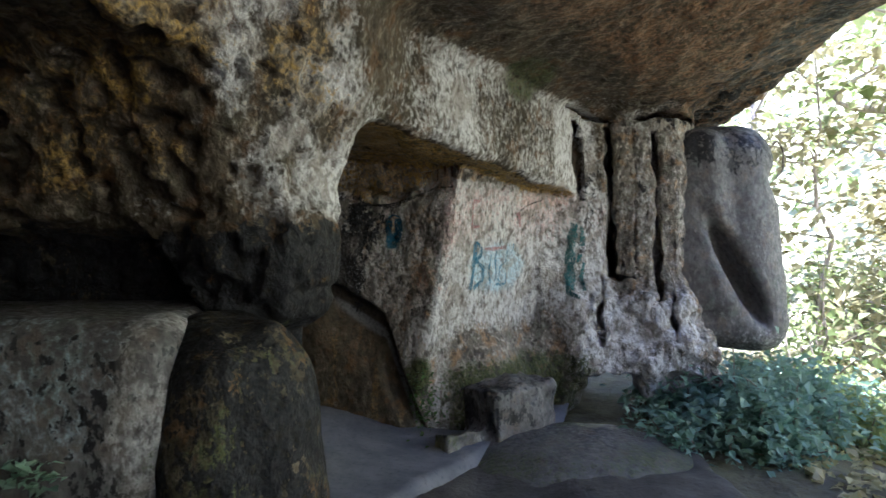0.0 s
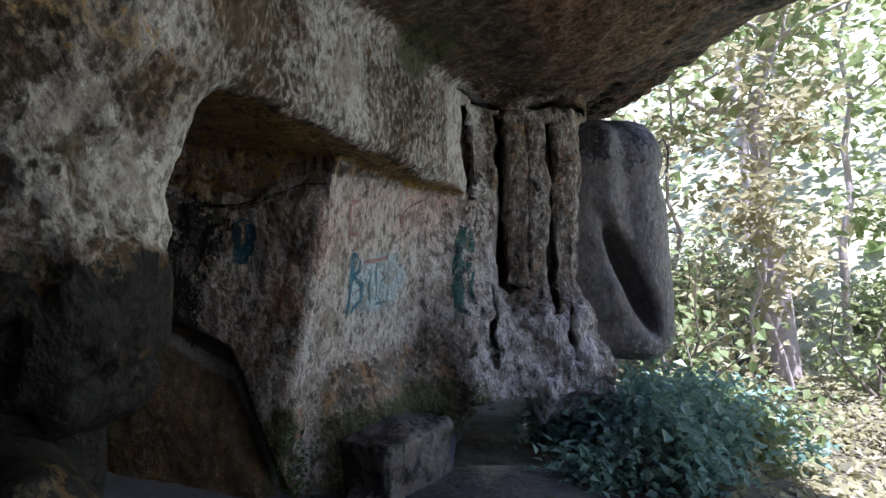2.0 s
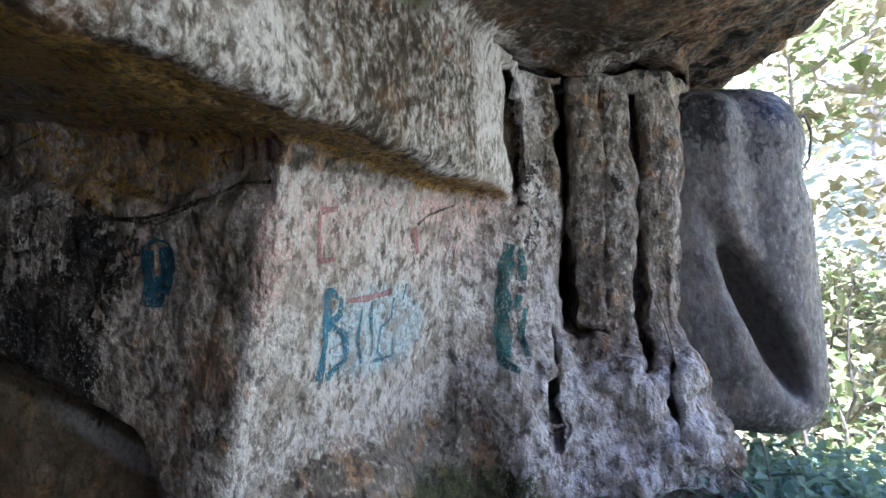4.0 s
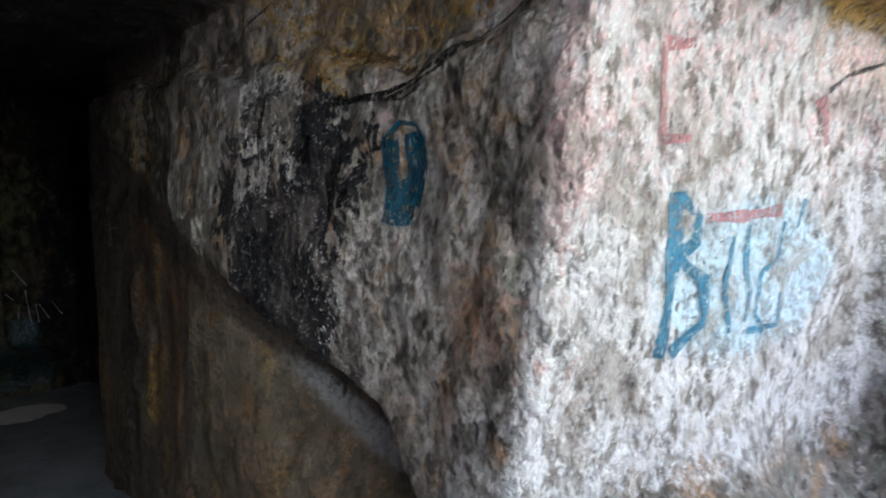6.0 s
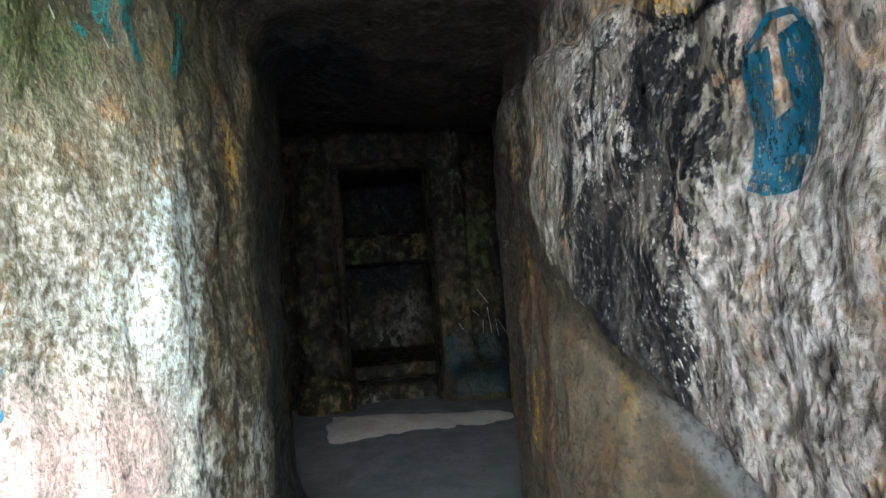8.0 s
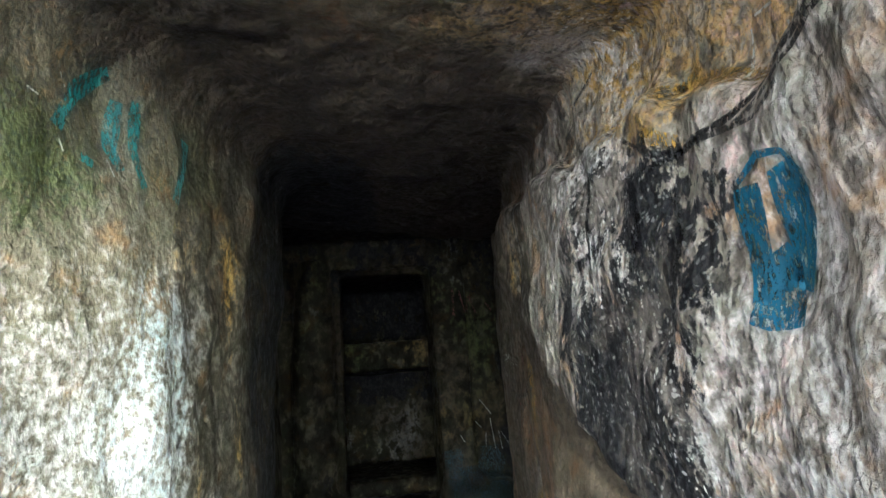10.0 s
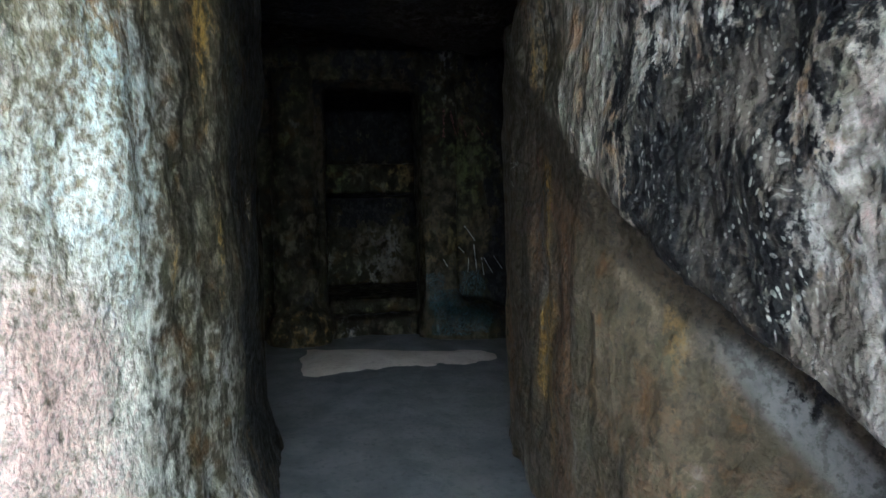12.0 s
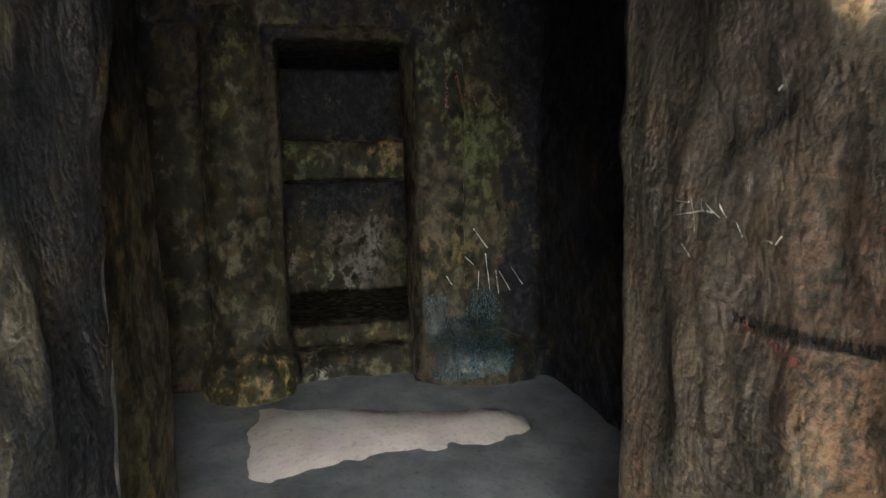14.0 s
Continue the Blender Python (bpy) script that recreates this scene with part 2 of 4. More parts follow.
def vnoise(p, seed=0):
    """Smooth value noise, -1 to 1, at the rows of p."""
    c = np.floor(p).astype(np.int64)
    f = p - c
    f = f * f * f * (f * (f * 6 - 15) + 10)
    out = 0
    for a in (0, 1):
        wa = f[:, 0] if a else 1 - f[:, 0]
        for b in (0, 1):
            wb = f[:, 1] if b else 1 - f[:, 1]
            for d in (0, 1):
                wd = f[:, 2] if d else 1 - f[:, 2]
                out = out + wa * wb * wd * hash3(c[:, 0] + a, c[:, 1] + b, c[:, 2] + d, seed)
    return out * 2 - 1


def fbm(p, octaves=4, seed=0):
    total, amp = 0, 1.0
    for o in range(octaves):
        total = total + amp * vnoise(p * 2.0 ** o + 17.3 * o, seed + o)
        amp *= 0.5
    return total / 1.6


def sstep(a, b, x):
    t = np.clip((x - a) / (b - a), 0, 1)
    return t * t * (3 - 2 * t)


def smin(a, b, k):
    h = np.clip(0.5 + 0.5 * (b - a) / k, 0, 1)
    return b + (a - b) * h - k * h * (1 - h)


def smax(a, b, k):
    return -smin(-a, -b, k)


def poly(X, Y, pts):
    """Signed distance in plan to a polygon, negative inside."""
    X, Y = np.broadcast_arrays(X, Y)
    d = np.full(X.shape, 1e9, np.float32)
    inside = np.zeros(X.shape, bool)
    for (ax, ay), (bx, by) in zip(pts, pts[1:] + pts[:1]):
        ex, ey = bx - ax, by - ay
        wx, wy = X - ax, Y - ay
        t = np.clip((wx * ex + wy * ey) / (ex * ex + ey * ey), 0, 1)
        d = np.minimum(d, (wx - t * ex) ** 2 + (wy - t * ey) ** 2)
        if ay != by:
            inside ^= ((ay > Y) != (by > Y)) & (X < (bx - ax) * (Y - ay) / (by - ay) + ax)
    d = np.sqrt(d)
    return np.where(inside, -d, d).astype(np.float32)


def rbox(X, Y, Z, c, h, r=0.0, turn=0.0):
    """Rounded box, turned about z by degrees."""
    ca, sa = math.cos(radians(turn)), math.sin(radians(turn))
    x, y = (X - c[0]) * ca + (Y - c[1]) * sa, -(X - c[0]) * sa + (Y - c[1]) * ca
    qx, qy, qz = np.abs(x) - h[0] + r, np.abs(y) - h[1] + r, np.abs(Z - c[2]) - h[2] + r
    out = np.sqrt(np.maximum(qx, 0) ** 2 + np.maximum(qy, 0) ** 2 + np.maximum(qz, 0) ** 2)
    return out + np.minimum(np.maximum(qx, np.maximum(qy, qz)), 0) - r


def egg(X, Y, Z, c, r):
    k = np.sqrt(((X - c[0]) / r[0]) ** 2 + ((Y - c[1]) / r[1]) ** 2 + ((Z - c[2]) / r[2]) ** 2)
    return (k - 1) * min(r)


def grid_of(lo, hi, h):
    ax = [np.arange(a, b + h, h, dtype=np.float32) for a, b in zip(lo, hi)]
    return ax[0][:, None, None], ax[1][None, :, None], ax[2][None, None, :]


def surface(f, lo, h):
    """The surface where the field f changes sign, as vertices and quads."""
    f = np.array(f, np.float32)
    f[0], f[-1], f[:, 0], f[:, -1], f[:, :, 0], f[:, :, -1] = h, h, h, h, h, h
    s = f < 0
    nx, ny, nz = (n - 1 for n in f.shape)
    count = np.zeros((nx, ny, nz), np.int8)
    corners = [(a, b, c) for a in (0, 1) for b in (0, 1) for c in (0, 1)]
    for a, b, c in corners:
        count += s[a:nx + a, b:ny + b, c:nz + c]
    act = np.argwhere((count > 0) & (count < 8))
    val = {k: f[act[:, 0] + k[0], act[:, 1] + k[1], act[:, 2] + k[2]] for k in corners}
    acc, num = np.zeros((len(act), 3)), np.zeros(len(act))
    for k in corners:
        for axis in range(3):
            if k[axis] == 0:
                e = list(k)
                e[axis] = 1
                v0, v1 = val[k], val[tuple(e)]
                cross = (v0 < 0) != (v1 < 0)
                t = np.where(cross, v0 / np.where(cross, v0 - v1, 1), 0)
                p = np.tile(np.array(k, float), (len(act), 1))
                p[:, axis] += t
                acc += p * cross[:, None]
                num += cross
    verts = (act + acc / num[:, None]) * h + np.array(lo)
    vid = np.full((nx, ny, nz), -1, np.int64)
    vid[act[:, 0], act[:, 1], act[:, 2]] = np.arange(len(act))
    faces = []
    for axis in range(3):
        u, w = (axis + 1) % 3, (axis + 2) % 3
        lo_s, hi_s = [slice(None)] * 3, [slice(None)] * 3
        lo_s[axis], hi_s[axis] = slice(0, -1), slice(1, None)
        a, b = s[tuple(lo_s)], s[tuple(hi_s)]
        e = np.argwhere(a != b)
        e = e[(e[:, u] > 0) & (e[:, w] > 0) & (e[:, u] < f.shape[u] - 1) & (e[:, w] < f.shape[w] - 1)]
        flip = a[e[:, 0], e[:, 1], e[:, 2]]
        quad = []
        for du, dw in ((1, 1), (0, 1), (0, 0), (1, 0)):
            q = e.copy()
            q[:, u] -= du
            q[:, w] -= dw
            quad.append(vid[q[:, 0], q[:, 1], q[:, 2]])
        quad = np.stack(quad, 1)
        quad[~flip] = quad[~flip][:, ::-1]
        faces.append(quad)
    return verts, np.concatenate(faces)


def normals_of(v, q):
    n = np.cross(v[q[:, 2]] - v[q[:, 0]], v[q[:, 3]] - v[q[:, 1]])
    out = np.zeros_like(v)
    for i in range(4):
        np.add.at(out, q[:, i], n)
    return out / np.maximum(np.linalg.norm(out, axis=1), 1e-9)[:, None]


def mesh_of(name, v, q, material, attrs=None):
    me = bpy.data.meshes.new(name)
    me.vertices.add(len(v))
    me.vertices.foreach_set("co", np.asarray(v, np.float32).ravel())
    n = q.shape[1]
    me.loops.add(q.size)
    me.loops.foreach_set("vertex_index", q.ravel().astype(np.int32))
    me.polygons.add(len(q))
    me.polygons.foreach_set("loop_start", np.arange(0, q.size, n, dtype=np.int32))
    me.polygons.foreach_set("use_smooth", np.ones(len(q), bool))
    for key, values in (attrs or {}).items():
        me.attributes.new(key, "FLOAT", "POINT").data.foreach_set("value", np.asarray(values, np.float32))
    me.materials.append(material)
    me.update(calc_edges=True)
    me.validate()
    return me


def split(v, q, attrs, keep, name, material):
    """The faces named by keep, as an object."""
    sel = q[keep]
    used, back = np.unique(sel, return_inverse=True)
    me = mesh_of(name, v[used], back.reshape(sel.shape), material, {k: a[used] for k, a in attrs.items()})
    return new(name, me)


def part(name, me, parent, label=""):
    ob = new(name, me)
    ob.parent = parent
    if label:
        tagged(ob, label)
    return ob


def rough(v, n, low=0.03, mid=0.014, chip=0.006, seed=0):
    """Vertices pushed along their normals: bulges, hollows and upright tool marks."""
    d = low * fbm(v * 1.1, 3, seed) + mid * fbm(v * 4.5, 3, seed + 9)
    d = d + chip * (vnoise(v * np.array((15, 15, 8.0)), seed + 20) + 0.6 * vnoise(v * np.array((9, 9, 4.0)), seed + 23))
    return v + n * d[:, None]


def spot(v, c, r):
    """1 at c, fading to 0 at the radii r."""
    k = np.sqrt((((v - np.array(c)) / np.array(r)) ** 2).sum(1))
    return sstep(1.0, 0.55, k)


# ---- the cliff, with the carved recess and passage ----
H = 0.024
LO, HI = (-4.2, 0.2, -0.7), (3.3, 6.6, 3.35)
FN = (0.816, -0.577)  # the way the carved cliff face looks
X, Y, Z = grid_of(LO, HI, H)
out = X * FN[0] + Y * FN[1] + 2.1  # metres in front of that face
along = X * 0.577 + Y * 0.816 - 2.494

# left mass: a column beside the passage, hanging lobe, undercut foot
left_plan = poly(X[:, :, 0], Y[:, :, 0], [(-0.6, 2.97), (-0.96, 3.42), (-1.4, 3.93), (-1.85, 4.2), (-2.78, 4.53), (-3.0, 3.9), (-4.15, 3.6), (-4.15, 2.75), (-1.0, 2.62), (-0.74, 2.74)])[:, :, None]
under = 0.92 + 0.42 * sstep(-1.0, -1.4, X)
left = left_plan + 0.45 * sstep(under, under - 0.22, Z) * sstep(3.2, 2.9, Y)
left = left - 0.3 * np.maximum(Z - 1.3, 0) * sstep(3.9, 3.3, Y)
left = left - 0.09 * sstep(0.4, -0.1, Z) * sstep(3.3, 3.6, Y)
left = smin(left, egg(X, Y, Z, (-0.88, 2.92, 1.22), (0.34, 0.36, 0.42)), 0.12)
# leaning roof rock over the left mass and the fascia over the recess
lean = (2.04 + np.maximum(2.92 - Y, 0) / 2.2 + np.maximum(Y - 2.92, 0) * 0.25 - Z) * 0.91
soffit = 1.88 - 0.08 * along - 0.1 * np.minimum(out, 0) - Z
hood = smax(out, smax(soffit, np.broadcast_to(Y * 0 - 99, soffit.shape), 0.01), 0.07)
hood_left = smax(smax(out, lean, 0.08), X + 0.3, 0.1)
# roof slab
edge = X - 2.98 + 0.1 * np.sin(Y * 2.1)
roof = 2.45 + 0.13 * np.maximum(out, 0) + 0.10 * np.sin(X * 2.3 + 0.8) * np.sin(Y * 1.7) * sstep(0, 0.6, out) - Z
roof = smax(smax(roof, edge, 0.2), 0.9 - Y, 0.2)
# right wall: dark carved side face and pale front face
fold = np.minimum(1.0 - 0.62 * (X + 1.0), 0.68 - 2.6 * (X + 0.48))
wall_plan = poly(X[:, :, 0], Y[:, :, 0], [(2.9, 2.9), (0.12, 4.41), (-0.43, 4.70), (-1.02, 4.84), (-1.3, 4.96), (-1.66, 5.16), (-2.35, 5.5), (-2.2, 6.5), (2.9, 6.5)])[:, :, None]
side = wall_plan + 0.2 * sstep(fold + 0.02, fold - 0.03, Z) * sstep(fold - 0.6, fold - 0.05, Z) * sstep(-1.3, -0.75, X)
side = side + 0.07 * sstep(1.57, 1.63, Z + 0.12 * X + 0.03 * np.sin(X * 11) + 0.02 * np.sin(X * 29)) * sstep(0.1, -0.1, X)
front = (0.72 * X - 0.69 * Y + 3.09 - 0.2 * (Z - 1.2)) + 0.05 * np.exp(-((X - 0.72) / 0.35) ** 2 - ((Z - 1.5) / 0.5) ** 2)
right = smax(side, front, 0.03)
# foot of the pale wall and the rough ledge beside it
foot = smin(egg(X, Y, Z, (0.2, 5.1, -0.1), (0.5, 0.46, 0.72)), egg(X, Y, Z, (0.8, 5.64, 0.0), (0.5, 0.42, 0.5)), 0.2)
right = smin(right, foot, 0.16)
blocks = poly(X[:, :, 0], Y[:, :, 0], [(0.85, 6.5), (0.88, 5.40), (1.22, 5.42), (1.50, 5.46), (2.08, 5.33), (2.35, 5.6), (2.35, 6.5)])[:, :, None]
blocks = blocks - (0.2 * sstep(1.02, 0.62, Z) + 0.08 * sstep(0.6, 0.3, Z)) * sstep(0.9, 1.25, X) * sstep(2.5, 2.2, X)
blocks = np.maximum(blocks, np.maximum(Z - 2.6, 0.12 - Z))
ledge = rbox(X, Y, Z, (2.1, 5.6, 0.22), (0.35, 0.42, 0.26), 0.1, -10)
right = smin(smin(right, blocks, 0.16), ledge, 0.12)
right = smax(right, -egg(X, Y, Z, (1.0, 5.0, -0.2), (0.75, 0.45, 0.3)), 0.12)

cliff = smin(smin(left, hood_left, 0.16), hood, 0.2)
cliff = smin(cliff, right, 0.05)
cliff = smin(cliff, roof, 0.14)
# fissures
wob = 0.02 * (Z - 1.5)
zline = np.stack([Z.ravel() * 6, Z.ravel() * 2, Z.ravel() * 0], 1)
ragged = (0.02 * fbm(zline, 3, 48)).reshape(Z.shape)
wob = wob + (0.035 * fbm(zline * 0.8, 3, 49)).reshape(Z.shape)
for cx, cy, z0, z1, w, deep in ((1.17, 5.28, 1.62, 2.36, 0.024, 0.2), (1.52, 5.5, 0.95, 2.34, 0.05, 0.9), (1.9, 5.4, 0.72, 2.28, 0.042, 0.8), (1.62, 5.42, 0.92, 0.97, 0.11, 0.2), (1.36, 5.3, 0.36, 0.98, 0.016, 0.35), (1.99, 5.25, 0.38, 0.8, 0.02, 0.3), (1.72, 5.42, 1.05, 2.3, 0.008, 0.12)):
    cut = np.maximum(np.maximum(np.abs(X - 0.32 * (Y - cy) - cx + wob) - w - ragged * min(1, w / 0.04), np.abs(Y - cy) - deep), np.maximum(z0 - Z, Z - z1))
    cliff = smax(cliff, -cut, 0.015)
cut = np.maximum(np.abs(Z - 2.40 - 0.03 * np.sin(X * 7)) - 0.022, np.maximum(np.abs(Y - 5.3) - 0.5, np.maximum(1.0 - X, X - 2.3)))
cliff = smax(cliff, -cut, 0.02)
V, Q = surface(cliff, LO, H)
del left, right, roof, hood, hood_left, cliff, foot, blocks, ledge, side, front
N = normals_of(V, Q)
ov = V[:, 0] * FN[0] + V[:, 1] * FN[1] + 2.1
pits = sstep(0.02, 0.4, fbm(V * np.array((12, 12, 15.0)), 2, 40)) * sstep(-0.3, -0.8, V[:, 0]) * sstep(3.2, 2.9, V[:, 1])
V2 = rough(V, N, 0.03, 0.018, 0.012) - N * (pits * 0.05)[:, None]
crag = sstep(0.9, 1.2, V[:, 0]) * sstep(4.8, 5.0, V[:, 1]) * sstep(0.95, 0.75, V[:, 2])
V2 = V2 + N * (crag * (0.085 * fbm(V * 5, 3, 44) + 0.035 * fbm(V * 13, 2, 45)))[:, None]
broken = sstep(1.0, 1.25, V[:, 0]) * sstep(4.8, 5.0, V[:, 1]) * sstep(0.75, 0.95, V[:, 2])
V2 = V2 + N * (broken * (0.045 * fbm(V * np.array((5, 5, 2.5)), 3, 46) + 0.02 * fbm(V * 12, 2, 47)))[:, None]
N = normals_of(V2, Q)

vx, vy, vz = V2.T
wander = fbm(V2 * 1.7, 3, 5)
zones = {}
whiteface = sstep(-0.3, -0.2, vx * 0.72 - vy * 0.69 + 3.09) * sstep(-0.06, 0.0, vx + 0.14 * (1.8 - vz) - 0.08 + 0.3 * sstep(4.5, 4.7, vy)) * sstep(4.3, 4.4, vy) * sstep(0.42, 0.62, vz + 0.12 * wander) * sstep(1.78, 1.66, vz) * sstep(1.56, 1.46, vx)
fascia = sstep(-0.10, 0.0, ov) * sstep(0.12, 0.03, ov) * sstep(2.6, 2.4, vz + 0.1 * wander) * sstep(1.2, 1.6, vz) * (0.3 + 0.7 * sstep(2.9, 3.5, vy))
leftwall = sstep(3.4, 3.6, vy) * sstep(4.12, 3.9, vy) * sstep(-2.2, -1.5, vx) * sstep(-0.2, -0.5, vx) * sstep(1.78, 1.1, vz + 0.12 * wander + 0.05 * fbm(V2 * 9, 2, 84)) * sstep(-0.2, 0.1, vz)
footwall = sstep(-1.3, -1.5, vx) * sstep(-2.3, -1.9, vx) * sstep(3.75, 3.9, vy) * sstep(4.75, 4.6, vy + 0.36 * (vx + 2.3)) * sstep(1.15, 0.75, vz + 0.2 * wander)
speckle = sstep(-0.2, -0.7, vx) * sstep(3.0, 2.8, vy) * (0.05 + 0.5 * fbm(V2 * 6.5, 3, 77)) * sstep(1.2, 1.5, vz + 0.2 * wander)
column = sstep(-0.98, -0.82, vx + 0.1 * wander + 0.06 * fbm(V2 * 6, 2, 76)) * sstep(-0.3, -0.5, vx) * sstep(3.5, 3.25, vy) * sstep(1.2, 1.3, vz + 0.14 * wander + 0.12 * fbm(V2 * 7, 2, 75)) * (0.5 + 0.6 * fbm(V2 * 4, 3, 78))
vfold = np.minimum(1.0 - 0.62 * (vx + 1.0), 0.68 - 2.6 * (vx + 0.48))
sideface = sstep(4.35, 4.5, vy) * sstep(0.1, 0.0, vx) * sstep(-1.35, -0.9, vx) * sstep(-0.02, 0.04, vz - vfold)
strip = sstep(0.1, 0.15, vfold - vz) * sstep(0.26, 0.18, vfold - vz + 0.03 * wander) * sstep(4.2, 4.5, vy) * sstep(-1.05, -0.75, vx) * sstep(0.0, -0.2, vx)
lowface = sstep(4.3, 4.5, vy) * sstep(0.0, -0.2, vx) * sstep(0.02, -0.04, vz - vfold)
ledgepale = sstep(0.9, 1.2, vx) * sstep(4.9, 5.1, vy) * sstep(2.3, 2.1, vx)
# Own paleness of stone and lichen, raised on faces the daylight reaches.
zones["pale"] = np.clip((1.0 - 0.35 * sstep(0.7, 1.2, vx + 0.3 * wander) - 0.3 * sstep(0.85, 0.6, vz + 0.2 * wander)) * whiteface + 0.6 * fascia * (0.9 + 0.7 * fbm(V2 * np.array((3, 3, 1.4)), 3, 79)) + 0.52 * leftwall + 0.36 * footwall + column + speckle + 0.42 * sideface * (1.0 + 0.8 * fbm(V2 * np.array((5, 5, 2.0)), 3, 86)) + 0.36 * lowface * sstep(0.1, 0.5, fbm(V2 * np.array((9, 9, 1.2)), 3, 66)) + (0.06 + 0.45 * fbm(V2 * np.array((4, 4, 1.4)), 3, 65)) * sstep(-1.3, -1.6, vx) * sstep(3.6, 3.9, vy) + 0.72 * ledgepale * sstep(0.95, 0.6, vz) + (0.2 + 0.35 * fbm(V2 * np.array((5, 5, 2.0)), 3, 72)) * ledgepale, 0, 1)
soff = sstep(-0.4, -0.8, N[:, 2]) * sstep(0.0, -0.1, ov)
zones["ochre"] = np.clip(0.42 * lowface * sstep(0.1, 0.6, fbm(V2 * np.array((11, 11, 1.3)), 3, 88)) + (0.25 + 0.4 * fbm(V2 * 3.1, 3, 89)) * sstep(1.25, 1.5, vz + 0.2 * wander) * sstep(-0.2, -0.6, vx) * sstep(3.1, 2.9, vy) + 0.7 * soff * sstep(-0.9, -0.4, vx) + 0.5 * sideface * sstep(1.5, 1.66, vz + 0.12 * vx + 0.12 * wander) + 0.5 * spot(V2, (0.85, 5.2, 1.66), (0.5, 0.5, 0.14)) + 0.28 * spot(V2, (-1.6, 4.0, 1.6), (0.4, 0.4, 0.3)) + 0.5 * sstep(0.05, 0.7, fbm(V2 * np.array((7, 7, 2.0)), 3, 71)) * sstep(-1.3, -1.6, vx) * sstep(3.6, 3.9, vy) + 0.8 * spot(V2, (-1.68, 5.15, 0.62), (0.07, 0.3, 0.2)), 0, 1)
zones["rust"] = np.clip((0.16 + 0.4 * fbm(V2 * np.array((6, 6, 2.6)), 3, 87)) * sideface + (0.14 + 0.35 * fbm(V2 * np.array((5, 5, 2.0)), 3, 74)) * lowface + (0.12 + 0.35 * fbm(V2 * 2.3, 3, 68)) * sstep(1.25, 1.5, vz + 0.2 * wander) * sstep(-0.2, -0.6, vx) * sstep(3.1, 2.9, vy) + (0.25 + 0.6 * fbm(V2 * np.array((3, 3, 1.3)), 3, 63)) * sstep(-1.3, -1.6, vx) * sstep(4.6, 4.9, vy) + 0.26 * spot(V2, (-0.15, 4.6, 0.95), (0.15, 0.3, 0.16)) + 0.42 * sstep(0.3, 0.8, ov) * sstep(2.3, 2.5, vz), 0, 1)
zones["moss"] = np.clip(0.9 * spot(V2, (-0.25, 4.4, 0.2), (0.3, 0.3, 0.3)) + 0.7 * sstep(0.45, 0.2, vz) * sstep(4.3, 4.6, vy) * sstep(-0.3, 0.2, vx) * sstep(1.5, 1.2, vx)
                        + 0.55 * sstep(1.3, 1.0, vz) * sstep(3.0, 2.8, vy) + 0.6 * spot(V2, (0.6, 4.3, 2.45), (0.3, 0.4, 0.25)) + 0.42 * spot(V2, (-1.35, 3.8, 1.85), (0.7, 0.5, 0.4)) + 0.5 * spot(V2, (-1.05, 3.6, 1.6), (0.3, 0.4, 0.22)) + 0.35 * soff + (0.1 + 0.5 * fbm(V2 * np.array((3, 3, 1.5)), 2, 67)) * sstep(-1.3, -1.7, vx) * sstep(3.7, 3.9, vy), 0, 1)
# Pits are darkened as well as sunk, so their shade sits in the colour.
# Soffits turn darker brown towards the passage.
# The band right below the fold paints in the overhang's shadow.
zones["grime_shade"] = np.clip(0.5 * spot(V2, (-1.3, 3.7, 1.95), (0.8, 0.6, 0.4)) + 0.5 * pits + (0.22 + 0.35 * fbm(V2 * np.array((3.5, 3.5, 1.2)), 3, 61)) * sstep(-1.35, -1.75, vx + 0.12 * wander) * sstep(3.7, 3.9, vy) + 0.4 * lowface + 0.6 * lowface * sstep(0.17, 0.12, vfold - vz) + 0.4 * soff * sstep(0.3, -0.5, vx) + 0.55 * sstep(-1.0, -1.4, vx) * sstep(1.85, 2.0, vz) * sstep(3.6, 3.9, vy), 0, 1)
zones["wash_pink"] = np.clip((0.14 + 0.3 * fbm(V2 * np.array((4, 4, 1.8)), 3, 93)) * sideface + (0.14 + 0.3 * wander) * leftwall + 0.65 * whiteface * sstep(1.05, 1.35, vz) * (0.75 + 0.7 * wander) + 0.5 * leftwall * sstep(1.1, 0.8, vz) * sstep(-1.5, -1.3, vx), 0, 1)
zones["wash_blue"] = np.clip(0.85 * spot(V2, (0.45, 4.98, 1.05), (0.45, 0.5, 0.28)) + 0.2 * spot(V2, (1.7, 5.3, 0.62), (0.4, 0.4, 0.25)) + 0.6 * leftwall * (0.5 - wander), 0, 1)
zones["bevel"] = np.clip(strip * (0.9 + 0.4 * wander), 0, 1)
